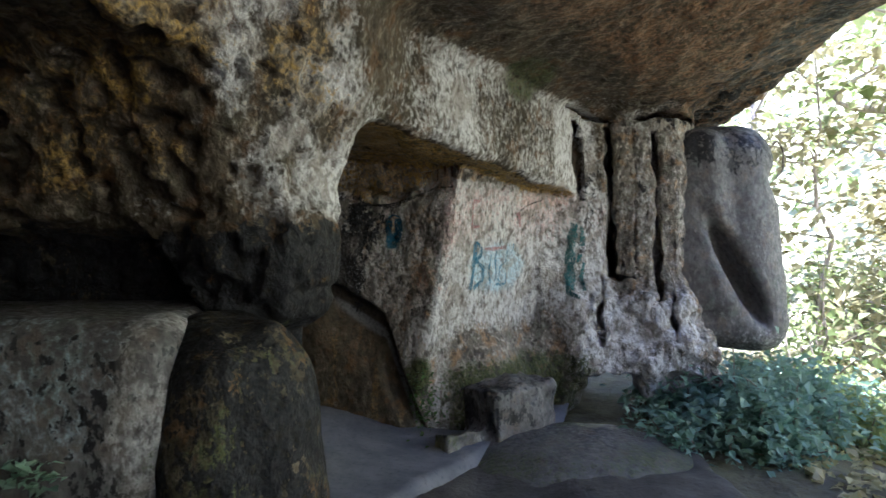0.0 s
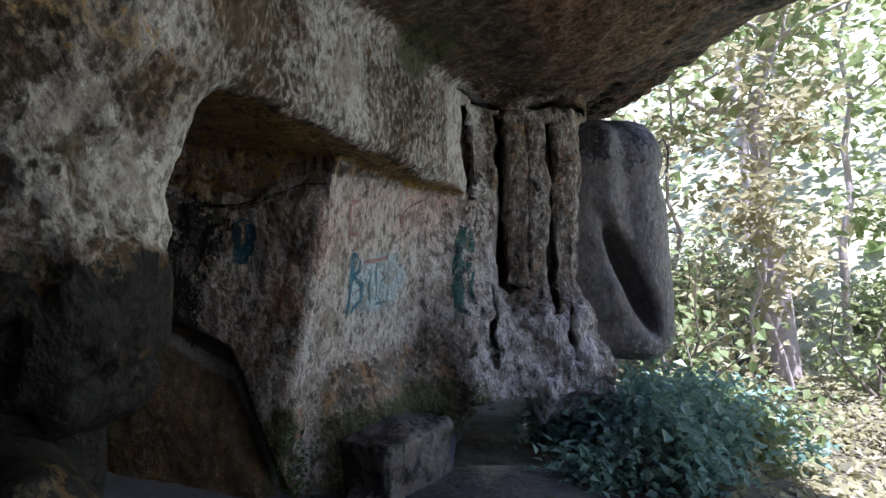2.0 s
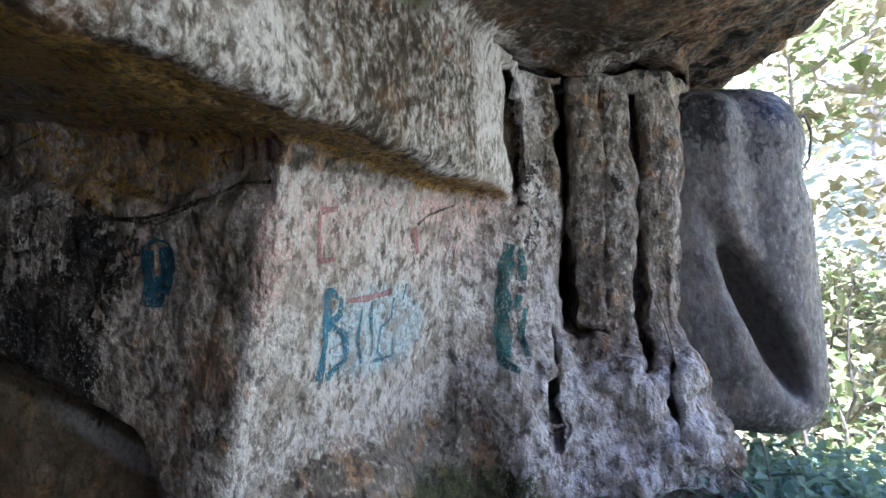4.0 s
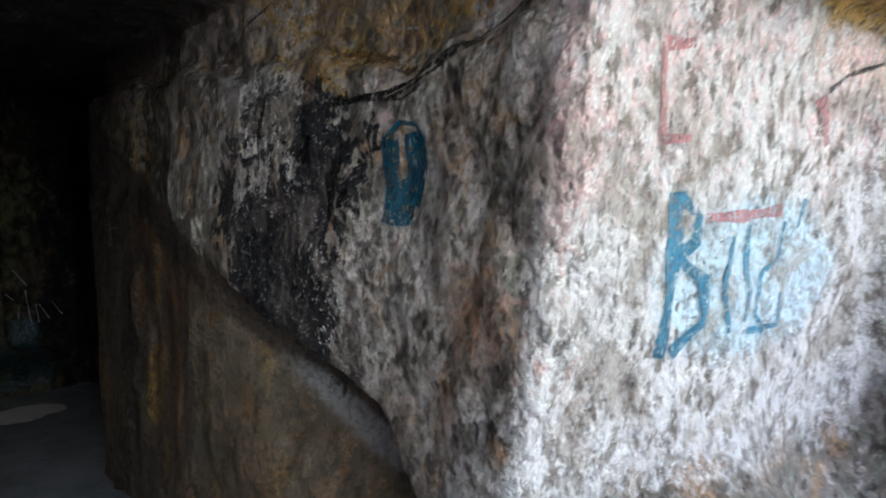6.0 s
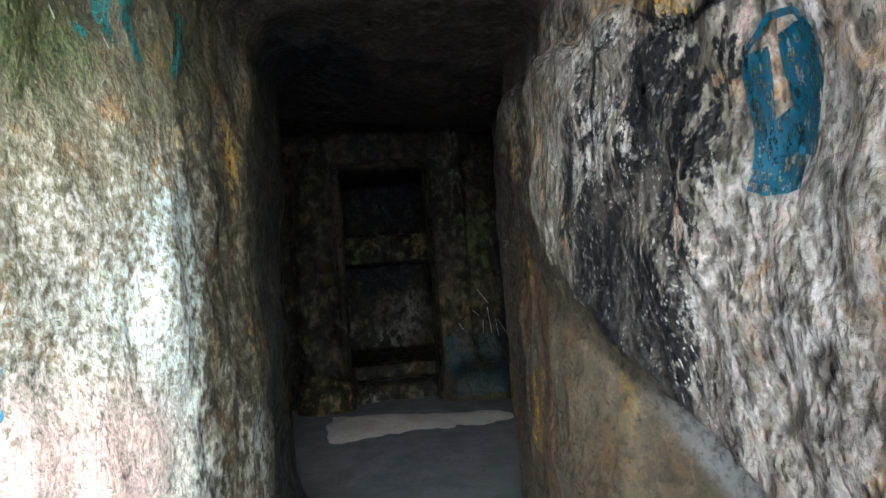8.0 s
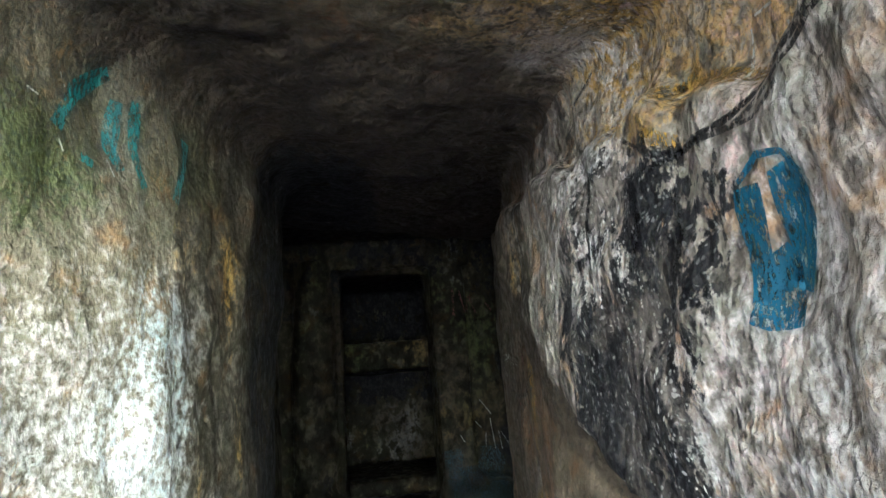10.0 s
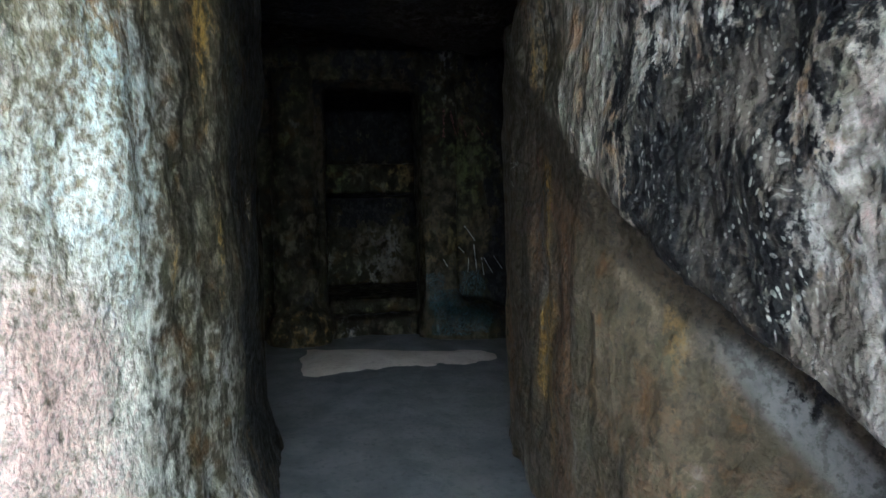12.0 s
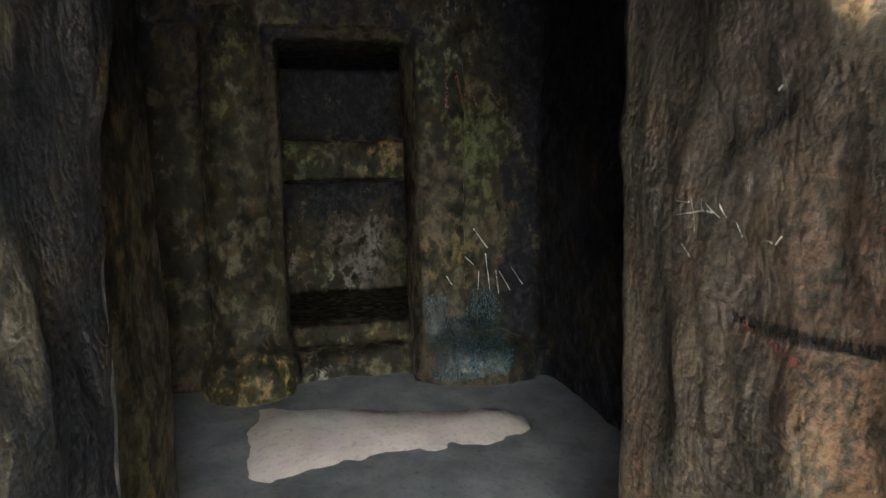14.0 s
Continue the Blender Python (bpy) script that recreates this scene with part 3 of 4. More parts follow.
# Lobe underside and undercut go near black: shade put into the colour.
# The left wall's deep end is blackened as painted passage shade.
zones["soot_shade"] = np.clip(0.8 * sstep(-1.85, -2.15, vx) * sstep(0.0, 0.1, 3.54 - 0.404 * vx - 0.915 * vy) * sstep(3.6, 3.9, vy) * (1 + 0.6 * wander) + 0.5 * ledgepale * sstep(0.1, 0.6, fbm(V2 * np.array((4, 4, 1.6)), 3, 73)) * sstep(0.8, 1.1, vz) + 0.5 * spot(V2, (-0.84, 4.8, 1.28), (0.38, 0.45, 0.52)) + 0.5 * spot(V2, (-0.86, 4.8, 1.12), (0.26, 0.4, 0.26)) + 0.5 * spot(V2, (-0.62, 4.75, 1.42), (0.22, 0.4, 0.22)) + 0.55 * spot(V2, (-0.72, 4.8, 0.85), (0.2, 0.4, 0.22))
                        # Stone at the roof's right end is darker too.
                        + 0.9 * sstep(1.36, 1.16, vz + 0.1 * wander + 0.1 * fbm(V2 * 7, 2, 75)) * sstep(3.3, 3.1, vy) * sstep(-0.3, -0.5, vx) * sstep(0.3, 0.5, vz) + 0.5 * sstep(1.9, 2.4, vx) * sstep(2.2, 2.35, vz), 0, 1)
centre = V2[Q].mean(1)
fn = np.cross(V2[Q[:, 2]] - V2[Q[:, 0]], V2[Q[:, 3]] - V2[Q[:, 1]])
fn = fn[:, 2] / np.maximum(np.linalg.norm(fn, axis=1), 1e-9)
fo = centre[:, 0] * FN[0] + centre[:, 1] * FN[1] + 2.1
fissured = (centre[:, 0] > 0.75) & (centre[:, 1] > 4.75) & (centre[:, 2] < 2.38)
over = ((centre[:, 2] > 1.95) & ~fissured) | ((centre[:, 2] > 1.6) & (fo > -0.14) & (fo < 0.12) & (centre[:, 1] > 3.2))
isleft = ~over & ((3.54 - 0.404 * centre[:, 0] - 0.915 * centre[:, 1] > 0) & (centre[:, 0] < 0.1))
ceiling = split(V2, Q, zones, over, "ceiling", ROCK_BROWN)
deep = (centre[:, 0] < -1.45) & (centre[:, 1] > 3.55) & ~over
mouth = isleft & ~deep & (centre[:, 1] > 3.3) & (centre[:, 0] < -0.3)
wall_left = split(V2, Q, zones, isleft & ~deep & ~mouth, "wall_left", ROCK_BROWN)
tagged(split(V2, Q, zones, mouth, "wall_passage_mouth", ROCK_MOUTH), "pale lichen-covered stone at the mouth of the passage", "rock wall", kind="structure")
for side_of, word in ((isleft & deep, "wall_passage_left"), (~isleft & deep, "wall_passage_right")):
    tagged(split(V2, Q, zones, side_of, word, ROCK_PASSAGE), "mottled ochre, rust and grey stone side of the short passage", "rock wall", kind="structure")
cf = np.minimum(1.0 - 0.62 * (centre[:, 0] + 1.0), 0.68 - 2.6 * (centre[:, 0] + 0.48))
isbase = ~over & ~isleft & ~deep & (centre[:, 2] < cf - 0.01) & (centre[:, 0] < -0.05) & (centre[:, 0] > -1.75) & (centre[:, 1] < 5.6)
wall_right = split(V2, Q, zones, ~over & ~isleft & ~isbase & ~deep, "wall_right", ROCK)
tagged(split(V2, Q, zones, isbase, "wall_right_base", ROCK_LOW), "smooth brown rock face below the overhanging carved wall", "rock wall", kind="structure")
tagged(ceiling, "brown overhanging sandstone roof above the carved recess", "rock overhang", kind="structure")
tagged(wall_left, "lichen-spotted sandstone mass with a hanging lobe beside the passage", "rock wall", kind="structure")
tagged(wall_right, "chisel-marked sandstone wall with pale face, soot and fissures", "rock wall", kind="structure")

# ---- the chambers behind the passage ----
FX, FY = -0.93, 0.3676
RX, RY = 0.3676, 0.93
JX, JY = -2.6, 5.0


def chamber_world(v):
    w = np.array(v, float)
    w[:, 0], w[:, 1] = JX + v[:, 0] * FX + v[:, 1] * RX, JY + v[:, 0] * FY + v[:, 1] * RY
    return w


HC = 0.03
LOC, HIC = (-0.6, -2.0, -0.25), (4.9, 3.2, 3.0)
S, T, Z = grid_of(LOC, HIC, HC)
room = smin(rbox(S, T, Z, (1.22, -0.08, 1.2), (1.2, 1.38, 1.25), 0.08), rbox(S, T, Z, (-0.2, 0.01, 0.9), (0.6, 0.67, 1.27), 0.1), 0.03)
gate = rbox(S, T, Z, (2.7, 0.06, 0.95), (0.7, 0.39, 1.2), 0.05)
inner = rbox(S, T, Z, (3.35, -0.1, 1.05), (0.6, 0.85, 1.2), 0.06)
void = smin(smin(room, gate, 0.03), inner, 0.03)
rock = np.maximum(-void, rbox(S, T, Z, (2.15, 0.6, 1.35), (2.65, 2.5, 1.55), 0.0))
# the passage's thick jamb, reaching into the room
rock = smin(rock, rbox(S, T, Z, (0.15, -1.32, 1.2), (0.68, 0.7, 1.5), 0.06), 0.04)
# half-round pilaster with its base, door frame, low bench and projecting upper wall
pil = np.maximum(np.sqrt((S - 2.46) ** 2 + (T + 0.58) ** 2) - 0.2, Z - 2.3)
rock = smin(rock, pil, 0.03)
rock = smin(rock, egg(S, T, Z, (2.36, -0.55, 0.14), (0.27, 0.29, 0.25)), 0.05)
rock = smin(rock, rbox(S, T, Z, (2.4, 0.62, 1.2), (0.1, 0.15, 1.4), 0.03), 0.02)
rock = smin(rock, egg(S, T, Z, (2.3, 0.85, 0.1), (0.22, 0.42, 0.26)), 0.12)
rock = smin(rock, rbox(S, T, Z, (3.4, 0.06, 0.04), (0.95, 0.5, 0.19), 0.06), 0.05)
rock = smin(rock, rbox(S, T, Z, (3.4, 0.1, 0.14), (0.75, 1.4, 0.22), 0.05), 0.03)
rock = smin(rock, rbox(S, T, Z, (3.55, 0.1, 1.46), (0.3, 1.4, 0.15), 0.06), 0.03)
rock = smin(rock, rbox(S, T, Z, (2.42, -0.1, 2.32), (0.09, 0.95, 0.12), 0.03), 0.02)
VC, QC = surface(rock, LOC, HC)
del rock, void, room, gate, inner
VC = chamber_world(VC)
NC = normals_of(VC, QC)
VC = rough(VC, NC, 0.02, 0.012, 0.006, 60)
cw = fbm(VC * 1.5, 3, 70)
cs, cv = (VC[:, 0] - JX) * FX + (VC[:, 1] - JY) * FY, (VC[:, 0] - JX) * RX + (VC[:, 1] - JY) * RY
# Inner room: shadow gap and upper gloom painted in, paler where daylight lands.
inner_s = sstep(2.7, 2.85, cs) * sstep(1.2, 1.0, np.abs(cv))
# Side walls and upper parts also carry painted shade.
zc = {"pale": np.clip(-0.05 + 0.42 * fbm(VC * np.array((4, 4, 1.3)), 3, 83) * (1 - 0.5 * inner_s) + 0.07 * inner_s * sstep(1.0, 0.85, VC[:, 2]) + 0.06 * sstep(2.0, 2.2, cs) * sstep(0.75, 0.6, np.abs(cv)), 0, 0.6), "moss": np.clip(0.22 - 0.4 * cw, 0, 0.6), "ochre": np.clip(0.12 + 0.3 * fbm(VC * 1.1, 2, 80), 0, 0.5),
      "rust": np.zeros(len(VC)), "grime_shade": np.clip(0.3 + 0.6 * fbm(VC * np.array((2.5, 2.5, 1.0)), 3, 81), 0, 0.8), "wash_pink": np.zeros(len(VC)), "wash_blue": np.zeros(len(VC)), "soot_shade": np.clip(0.05 + 0.3 * sstep(1.4, 2.3, VC[:, 2]) + 0.35 * cw + 0.6 * inner_s * sstep(0.9, 1.05, VC[:, 2] + 0.12 * cw) * sstep(1.34, 1.3, VC[:, 2]) + 0.5 * inner_s * sstep(1.62, 1.75, VC[:, 2]) - 0.5 * inner_s * sstep(1.0, 0.9, VC[:, 2]) + 0.6 * sstep(0.95, 1.15, cv) + 0.5 * sstep(-0.85, -1.1, cv), 0, 1)}
cc = VC[QC].mean(1)
up = cc[:, 2] > 2.36
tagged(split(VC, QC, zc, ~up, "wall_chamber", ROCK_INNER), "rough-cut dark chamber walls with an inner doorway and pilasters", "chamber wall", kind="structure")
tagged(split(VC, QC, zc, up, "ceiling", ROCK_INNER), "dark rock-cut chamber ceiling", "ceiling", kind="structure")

# ---- unseen rock mass above, added to cast shade and stop light leaks ----
LOT, HT = (-9.0, 1.2, 2.7), 0.15
X, Y, Z = grid_of(LOT, (3.6, 10.5, 7.6), HT)
mass = smax(rbox(X, Y, Z, (-3.2, 6.0, 3.6), (6.05, 4.3, 1.7), 0.8, 6), 3.0 - Z + 0 * X, 0.1)
vt, qt = surface(mass, LOT, HT)
vt = rough(vt, normals_of(vt, qt), 0.25, 0.08, 0.0, 120)
tagged(split(vt, qt, {k: np.zeros(len(vt)) for k in zones}, np.ones(len(qt), bool), "cliff_shade_block", ROCK_BROWN), "unseen brown rock mass added above the overhang to cast shade", "rock cliff", kind="structure")

# ---- unseen rock added behind and beside the path, to block daylight ----
LOB, HB = (-4.9, -3.2, -0.7), 0.09
X, Y, Z = grid_of(LOB, (3.2, 3.0, 3.7), HB)
shell = smin(rbox(X, Y, Z, (-1.9, -2.1, 1.3), (2.8, 0.85, 2.1), 0.4, 3), rbox(X, Y, Z, (-3.9, 0.6, 1.3), (0.75, 2.3, 2.1), 0.3, 0), 0.4)
shell = smin(shell, rbox(X, Y, Z, (-1.0, -0.7, 3.3), (3.7, 2.1, 0.38), 0.2, 0), 0.3)
vb, qb = surface(shell, LOB, HB)
vb = rough(vb, normals_of(vb, qb), 0.12, 0.05, 0.0, 130)
tagged(split(vb, qb, {k: np.zeros(len(vb)) for k in zones}, np.ones(len(qb), bool), "rear_light_block", ROCK_BROWN), "unseen brown rock added behind the path to block daylight", "rock wall", kind="structure")

# ---- floors and ground ----


def sheet(name, us, vs, place, material, label, category):
    U, W = np.meshgrid(us, vs, indexing="ij")
    v = place(U.ravel(), W.ravel())
    i = np.arange(U.size).reshape(U.shape)
    q = np.stack([i[:-1, :-1], i[1:, :-1], i[1:, 1:], i[:-1, 1:]], -1).reshape(-1, 4)
    fn = np.cross(v[q[0, 1]] - v[q[0, 0]], v[q[0, 3]] - v[q[0, 0]])
    if fn[2] < 0:
        q = q[:, ::-1]
    return tagged(new(name, mesh_of(name, v, q, material)), label, category, kind="structure")


def floor_place(s, t):
    w = chamber_world(np.stack([s, t, s * 0], 1))
    w[:, 2] = 0.055 - 0.26 * sstep(-0.6, -2.6, s) - 0.35 * sstep(-0.15, 0.1, w[:, 0] * FN[0] + w[:, 1] * FN[1] + 2.1) + 0.02 * fbm(w * 2.5, 3, 90) + 0.006 * fbm(w * 14, 2, 91)
    return w


# Sand cut to the outline of the daylight pool, and paled to match.
def lit_sand_place(s, t):
    w = chamber_world(np.stack([s, t, s * 0], 1))
    edge = 0.26 + np.minimum(np.minimum(s - 0.19 * t - 1.33, 1.5 * (0.85 - t)), np.minimum(1.5 * (t + 0.47), 1.92 - 0.21 * t - s)) + 0.08 * fbm(w * 3, 3, 95) + 0.03 * fbm(w * 11, 2, 96)
    w[:, 2] = 0.025 + 0.05 * sstep(0.0, 0.45, edge) + 0.012 * fbm(w * 3, 3, 92)
    return w


sheet("floor", np.arange(-3.3, 4.6, 0.04), np.arange(-1.7, 2.8, 0.04), floor_place, DUST, "grey dusty stone passage floor, uneven", "floor")
sheet("floor_lit_sand", np.arange(0.4, 4.6, 0.035), np.arange(-1.7, 2.8, 0.035), lit_sand_place, PINK, "pinkish sand patch, shaped and paled as daylight pooling on the chamber floor", "floor")


def ground_z(x, y):
    r = np.hypot(x - 1, y - 3)
    p = np.stack([x, y, x * 0], 1)
    z = -0.32 + 0.05 * fbm(p * 0.9, 3, 100) + 0.02 * fbm(p * 5, 2, 101)
    z = z - 0.5 * sstep(2.4, 5.0, x) * sstep(14, 6, r)
    far = np.maximum(0, x * 0.8 + y * 0.3 - 9) + np.maximum(0, -y - 7) * 0.6
    return z + 0.75 * np.minimum(far, 60) + 1.2 * sstep(8, 30, r) * fbm(p * 0.07, 3, 103)


def ground_place(r, a):
    x, y = 1 + r * np.cos(a), 3 + r * np.sin(a)
    return np.stack([x, y, ground_z(x, y)], 1)


def shelter_place(x, y):
    p = np.stack([x, y, x * 0], 1)
    out_of = np.maximum(x - 2.0 - 0.35 * fbm(p * 1.2, 3, 141), y - 4.75)
    return np.stack([x, y, ground_z(x, y) + 0.05 + 0.05 * fbm(p * 2.2, 4, 140) - 0.4 * sstep(-0.1, 0.35, out_of)], 1)


sheet("floor_shelter", np.arange(-4.6, 2.9, 0.06), np.arange(-3.0, 5.2, 0.06), shelter_place, STONE_FLOOR, "dark worn rock floor under the overhang", "floor")
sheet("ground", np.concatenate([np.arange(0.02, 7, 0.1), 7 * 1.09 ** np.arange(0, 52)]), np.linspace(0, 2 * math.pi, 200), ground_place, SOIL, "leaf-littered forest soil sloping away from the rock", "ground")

# ---- boulders ----


def boulder(name, field, lo, hi, h, material, label, zone=None, low=0.02, mid=0.012, chip=0.003, seed=0):
    x, y, z = grid_of(lo, hi, h)
    v, q = surface(np.broadcast_to(field(x, y, z), (x.size, y.size, z.size)), lo, h)
    v = rough(v, normals_of(v, q), low, mid, chip, seed)
    attrs = {k: np.zeros(len(v)) for k in ("pale", "rust", "ochre", "moss", "soot_shade", "grime_shade", "wash_pink", "wash_blue")}
    attrs.update(zone(v) if zone else {})
    return tagged(new(name, mesh_of(name, v, q, material, attrs)), label, "boulder")


def pillar_field(x, y, z):
    x = x + 0.09 * (z - 1.1)
    f = rbox(x, y, z, (2.66, 5.92, 1.3), (0.55, 0.55, 1.08), 0.34, -14)
    f = smin(f, rbox(x, y, z, (2.35, 5.85, 1.45), (0.42, 0.45, 0.86), 0.16, -20), 0.06)
    f = smax(f, -egg(x, y, z, (3.35, 5.6, 1.82), (0.3, 0.6, 0.16)), 0.12)
    hollow = egg(x + 0.42 * (z - 1.0), y, z, (2.62, 5.25, 0.98), (0.12, 0.42, 0.5))
    f = smax(f, -hollow, 0.08)
    return smax(f, 0.2 - z + 0.55 * (2.9 - x) * 0.3, 0.15)


# Grey boulder: darker towards its top, paler at the left and foot.
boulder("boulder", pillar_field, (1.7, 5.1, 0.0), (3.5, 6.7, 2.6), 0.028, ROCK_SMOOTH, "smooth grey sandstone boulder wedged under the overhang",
        lambda v: {"pale": 0.35 * sstep(2.2, 2.0, v[:, 0]) + 0.3 * sstep(0.55, 0.4, v[:, 2]), "soot_shade": 0.55 * sstep(1.75, 2.1, v[:, 2] + 0.15 * fbm(v * 3, 2, 7))}, seed=200)
boulder("boulder", lambda x, y, z: smin(rbox(x, y, z, (-1.8, 2.62, 0.2), (0.8, 0.55, 0.74), 0.16, 4), egg(x, y, z, (-1.4, 2.6, -0.1), (0.42, 0.5, 0.7)), 0.1), (-2.8, 1.9, -0.6), (-0.6, 3.3, 1.1), 0.03, ROCK_SMOOTH,
        "grey sandstone block with a pale lichen streak below the hanging rock",
        lambda v: {"soot_shade": 0.3 + 0.3 * fbm(v * 2, 3, 17), "pale": (0.5 + 0.5 * fbm(v * 5, 3, 8)) * sstep(-1.24, -1.14, v[:, 0] + 0.06 * fbm(v * 3, 2, 9)) * sstep(-0.9, -1.0, v[:, 0] + 0.06 * fbm(v * 4, 2, 10)), "moss": 0.6 * spot(v, (-1.35, 2.05, 0.1), (0.2, 0.3, 0.2)) + 0.4 * sstep(0.1, 0.5, fbm(v * 3, 3, 12)),
                   "wash_blue": 0.3 * sstep(0.0, 0.4, fbm(v * 1.6, 2, 11))}, seed=210)
boulder("boulder", lambda x, y, z: rbox(x + 0.1 * (z - 0.5), y, z, (-0.9, 2.6, 0.22), (0.33 - 0.08 * z, 0.46, 0.66), 0.2, 28), (-1.6, 1.8, -0.6), (-0.2, 3.4, 1.2), 0.024, ROCK_LOW,
        "rounded brown mossy boulder beside the grey block", lambda v: {"moss": 0.35 + 0.5 * fbm(v * 4, 3, 13), "rust": 0.3 * sstep(0.0, 0.5, fbm(v * 3, 2, 14)), "pale": np.clip(0.4 * fbm(v * 7, 3, 15), 0, 1), "soot_shade": 0.72 + 0.4 * fbm(v * 2.2, 2, 16)}, low=0.11, mid=0.03, seed=215)
boulder("boulder", lambda x, y, z: egg(x, y, z, (1.0, 4.35, -0.55), (1.1, 0.85, 0.42)), (-0.2, 3.3, -1.1), (2.3, 5.4, 0.0), 0.03, ROCK_SMOOTH,
        "low dark rock lying in front of the recess", lambda v: {"moss": 0.4 + 0.3 * fbm(v * 3, 2, 3)}, seed=220)
boulder("boulder", lambda x, y, z: smin(smax(rbox(x, y, z, (0.46, 4.68, -0.08), (0.34, 0.26, 0.27), 0.06, 40), -egg(x, y, z, (0.5, 4.28, 0.1), (0.06, 0.1, 0.07)), 0.03), rbox(x, y, z, (0.1, 4.34, -0.22), (0.2, 0.12, 0.13), 0.05, 40), 0.06), (-0.5, 3.8, -0.6), (1.1, 5.1, 0.5), 0.02, ROCK_SMOOTH,
        "broken grey stone at the foot of the wall", lambda v: {"pale": 0.22 * sstep(-0.1, -0.2, v[:, 2]) + 0.4 * fbm(v * 4, 2, 4), "moss": 0.3 + 0.5 * fbm(v * 3, 2, 5), "soot_shade": 0.42 * sstep(-0.2, -0.05, v[:, 2]) * (1 + fbm(v * 3, 2, 6))}, low=0.1, mid=0.06, seed=230)

# ---- plants ----
rng = np.random.default_rng(5)


def leaf_mesh(name, centres, size, material, flat=0.35):
    """Folded pointed leaves, one at each centre, turned every way."""
    n = len(centres)
    yaw, tilt = rng.uniform(0, 2 * math.pi, n), rng.normal(0.2, 0.5, n)
    along = np.stack([np.cos(yaw) * np.cos(tilt), np.sin(yaw) * np.cos(tilt), -np.sin(tilt)], 1)
    side = np.stack([-np.sin(yaw), np.cos(yaw), rng.normal(0, 0.35, n)], 1)
    up = np.cross(along, side)
    s = (size * rng.uniform(0.6, 1.35, n))[:, None]
    v = np.concatenate([centres, centres + along * s * 0.45 + side * s * flat + up * s * 0.12, centres + along * s - up * s * 0.1, centres + along * s * 0.45 - side * s * flat + up * s * 0.12])
    i = np.arange(n)
    tris = np.concatenate([np.stack([i, i + n, i + 2 * n], 1), np.stack([i, i + 2 * n, i + 3 * n], 1)])
    me = mesh_of(name, v, tris, material)
    me.polygons.foreach_set("use_smooth", np.zeros(len(tris), bool))
    return me


def tube(points, radii, sides=7):
    """A tapered round limb along the points."""
    pts = np.array(points, float)
    v = []
    for i, p in enumerate(pts):
        d = pts[min(i + 1, len(pts) - 1)] - pts[max(i - 1, 0)]
        d = d / np.linalg.norm(d)
        a = np.cross(d, (0.31, 0.9, 0.2))
        a = a / np.linalg.norm(a)
        b = np.cross(d, a)
        for k in range(sides):
            w = 2 * math.pi * k / sides
            v.append(p + radii[i] * (a * math.cos(w) + b * math.sin(w)))
    q = [(i * sides + k, i * sides + (k + 1) % sides, (i + 1) * sides + (k + 1) % sides, (i + 1) * sides + k) for i in range(len(pts) - 1) for k in range(sides)]
    return np.array(v), np.array(q)


def limb(a, b, r0, r1, bend=0.12, steps=7):
    a, b = np.array(a, float), np.array(b, float)
    size = np.linalg.norm(b - a)
    t = np.linspace(0, 1, steps)[:, None]
    sway = rng.normal(0, bend * size, 3) * np.array((1, 1, 0.3))
    pts = a + (b - a) * t + sway * np.sin(t * math.pi) + rng.normal(0, 0.012 * size, (steps, 3)) * np.sin(t * math.pi)
    return pts, np.linspace(r0, r1, steps)


def tree(x, y, height, radius, spread, leaves, size, material, label, bark=BARK, low=0.3):
    z = float(ground_z(np.array([x]), np.array([y]))[0]) - 0.05
    ob = tagged(new("tree"), label, "tree")
    ob.location = (x, y, z)
    pts, radii = limb((0, 0, 0), (rng.normal(0, 0.05 * height), rng.normal(0, 0.05 * height), height), radius, radius * 0.25, 0.04, 10)
    tubes, ends = [tube(pts, radii, 9)], []
    for i in range(9):
        k = low + (1 - low) * i / 9
        start = pts[min(int(k * 9) + 1, 9)]
        a = rng.uniform(0, 6.28)
        reach = spread * rng.uniform(0.5, 1.0) * (1.15 - 0.5 * k)
        end = start + np.array((math.cos(a) * reach, math.sin(a) * reach, reach * rng.uniform(0.1, 0.7)))
        bp, br = limb(start, end, radius * 0.35, radius * 0.06, 0.15, 6)
        tubes.append(tube(bp, br, 6))
        ends += [bp[2], bp[3], bp[4], bp[5]]
    part("trunk", mesh_of("trunk", *tubes[0], bark), ob)
    for piece in tubes[1:]:
        part("limb", mesh_of("limb", *piece, bark), ob)
    ends = np.array(ends + [pts[-1], pts[-2]])
    pick = ends[rng.integers(0, len(ends), leaves)]
    sub = rng.normal(0, 1, (len(ends) * 5, 3)) * 0.2 * spread
    sub = sub[rng.integers(0, len(sub), leaves)]
    part("crown", leaf_mesh("crown", pick + sub * np.array((1, 1, 0.7)) + rng.normal(0, 0.07 * spread, (leaves, 3)), size, material), ob)
    return ob


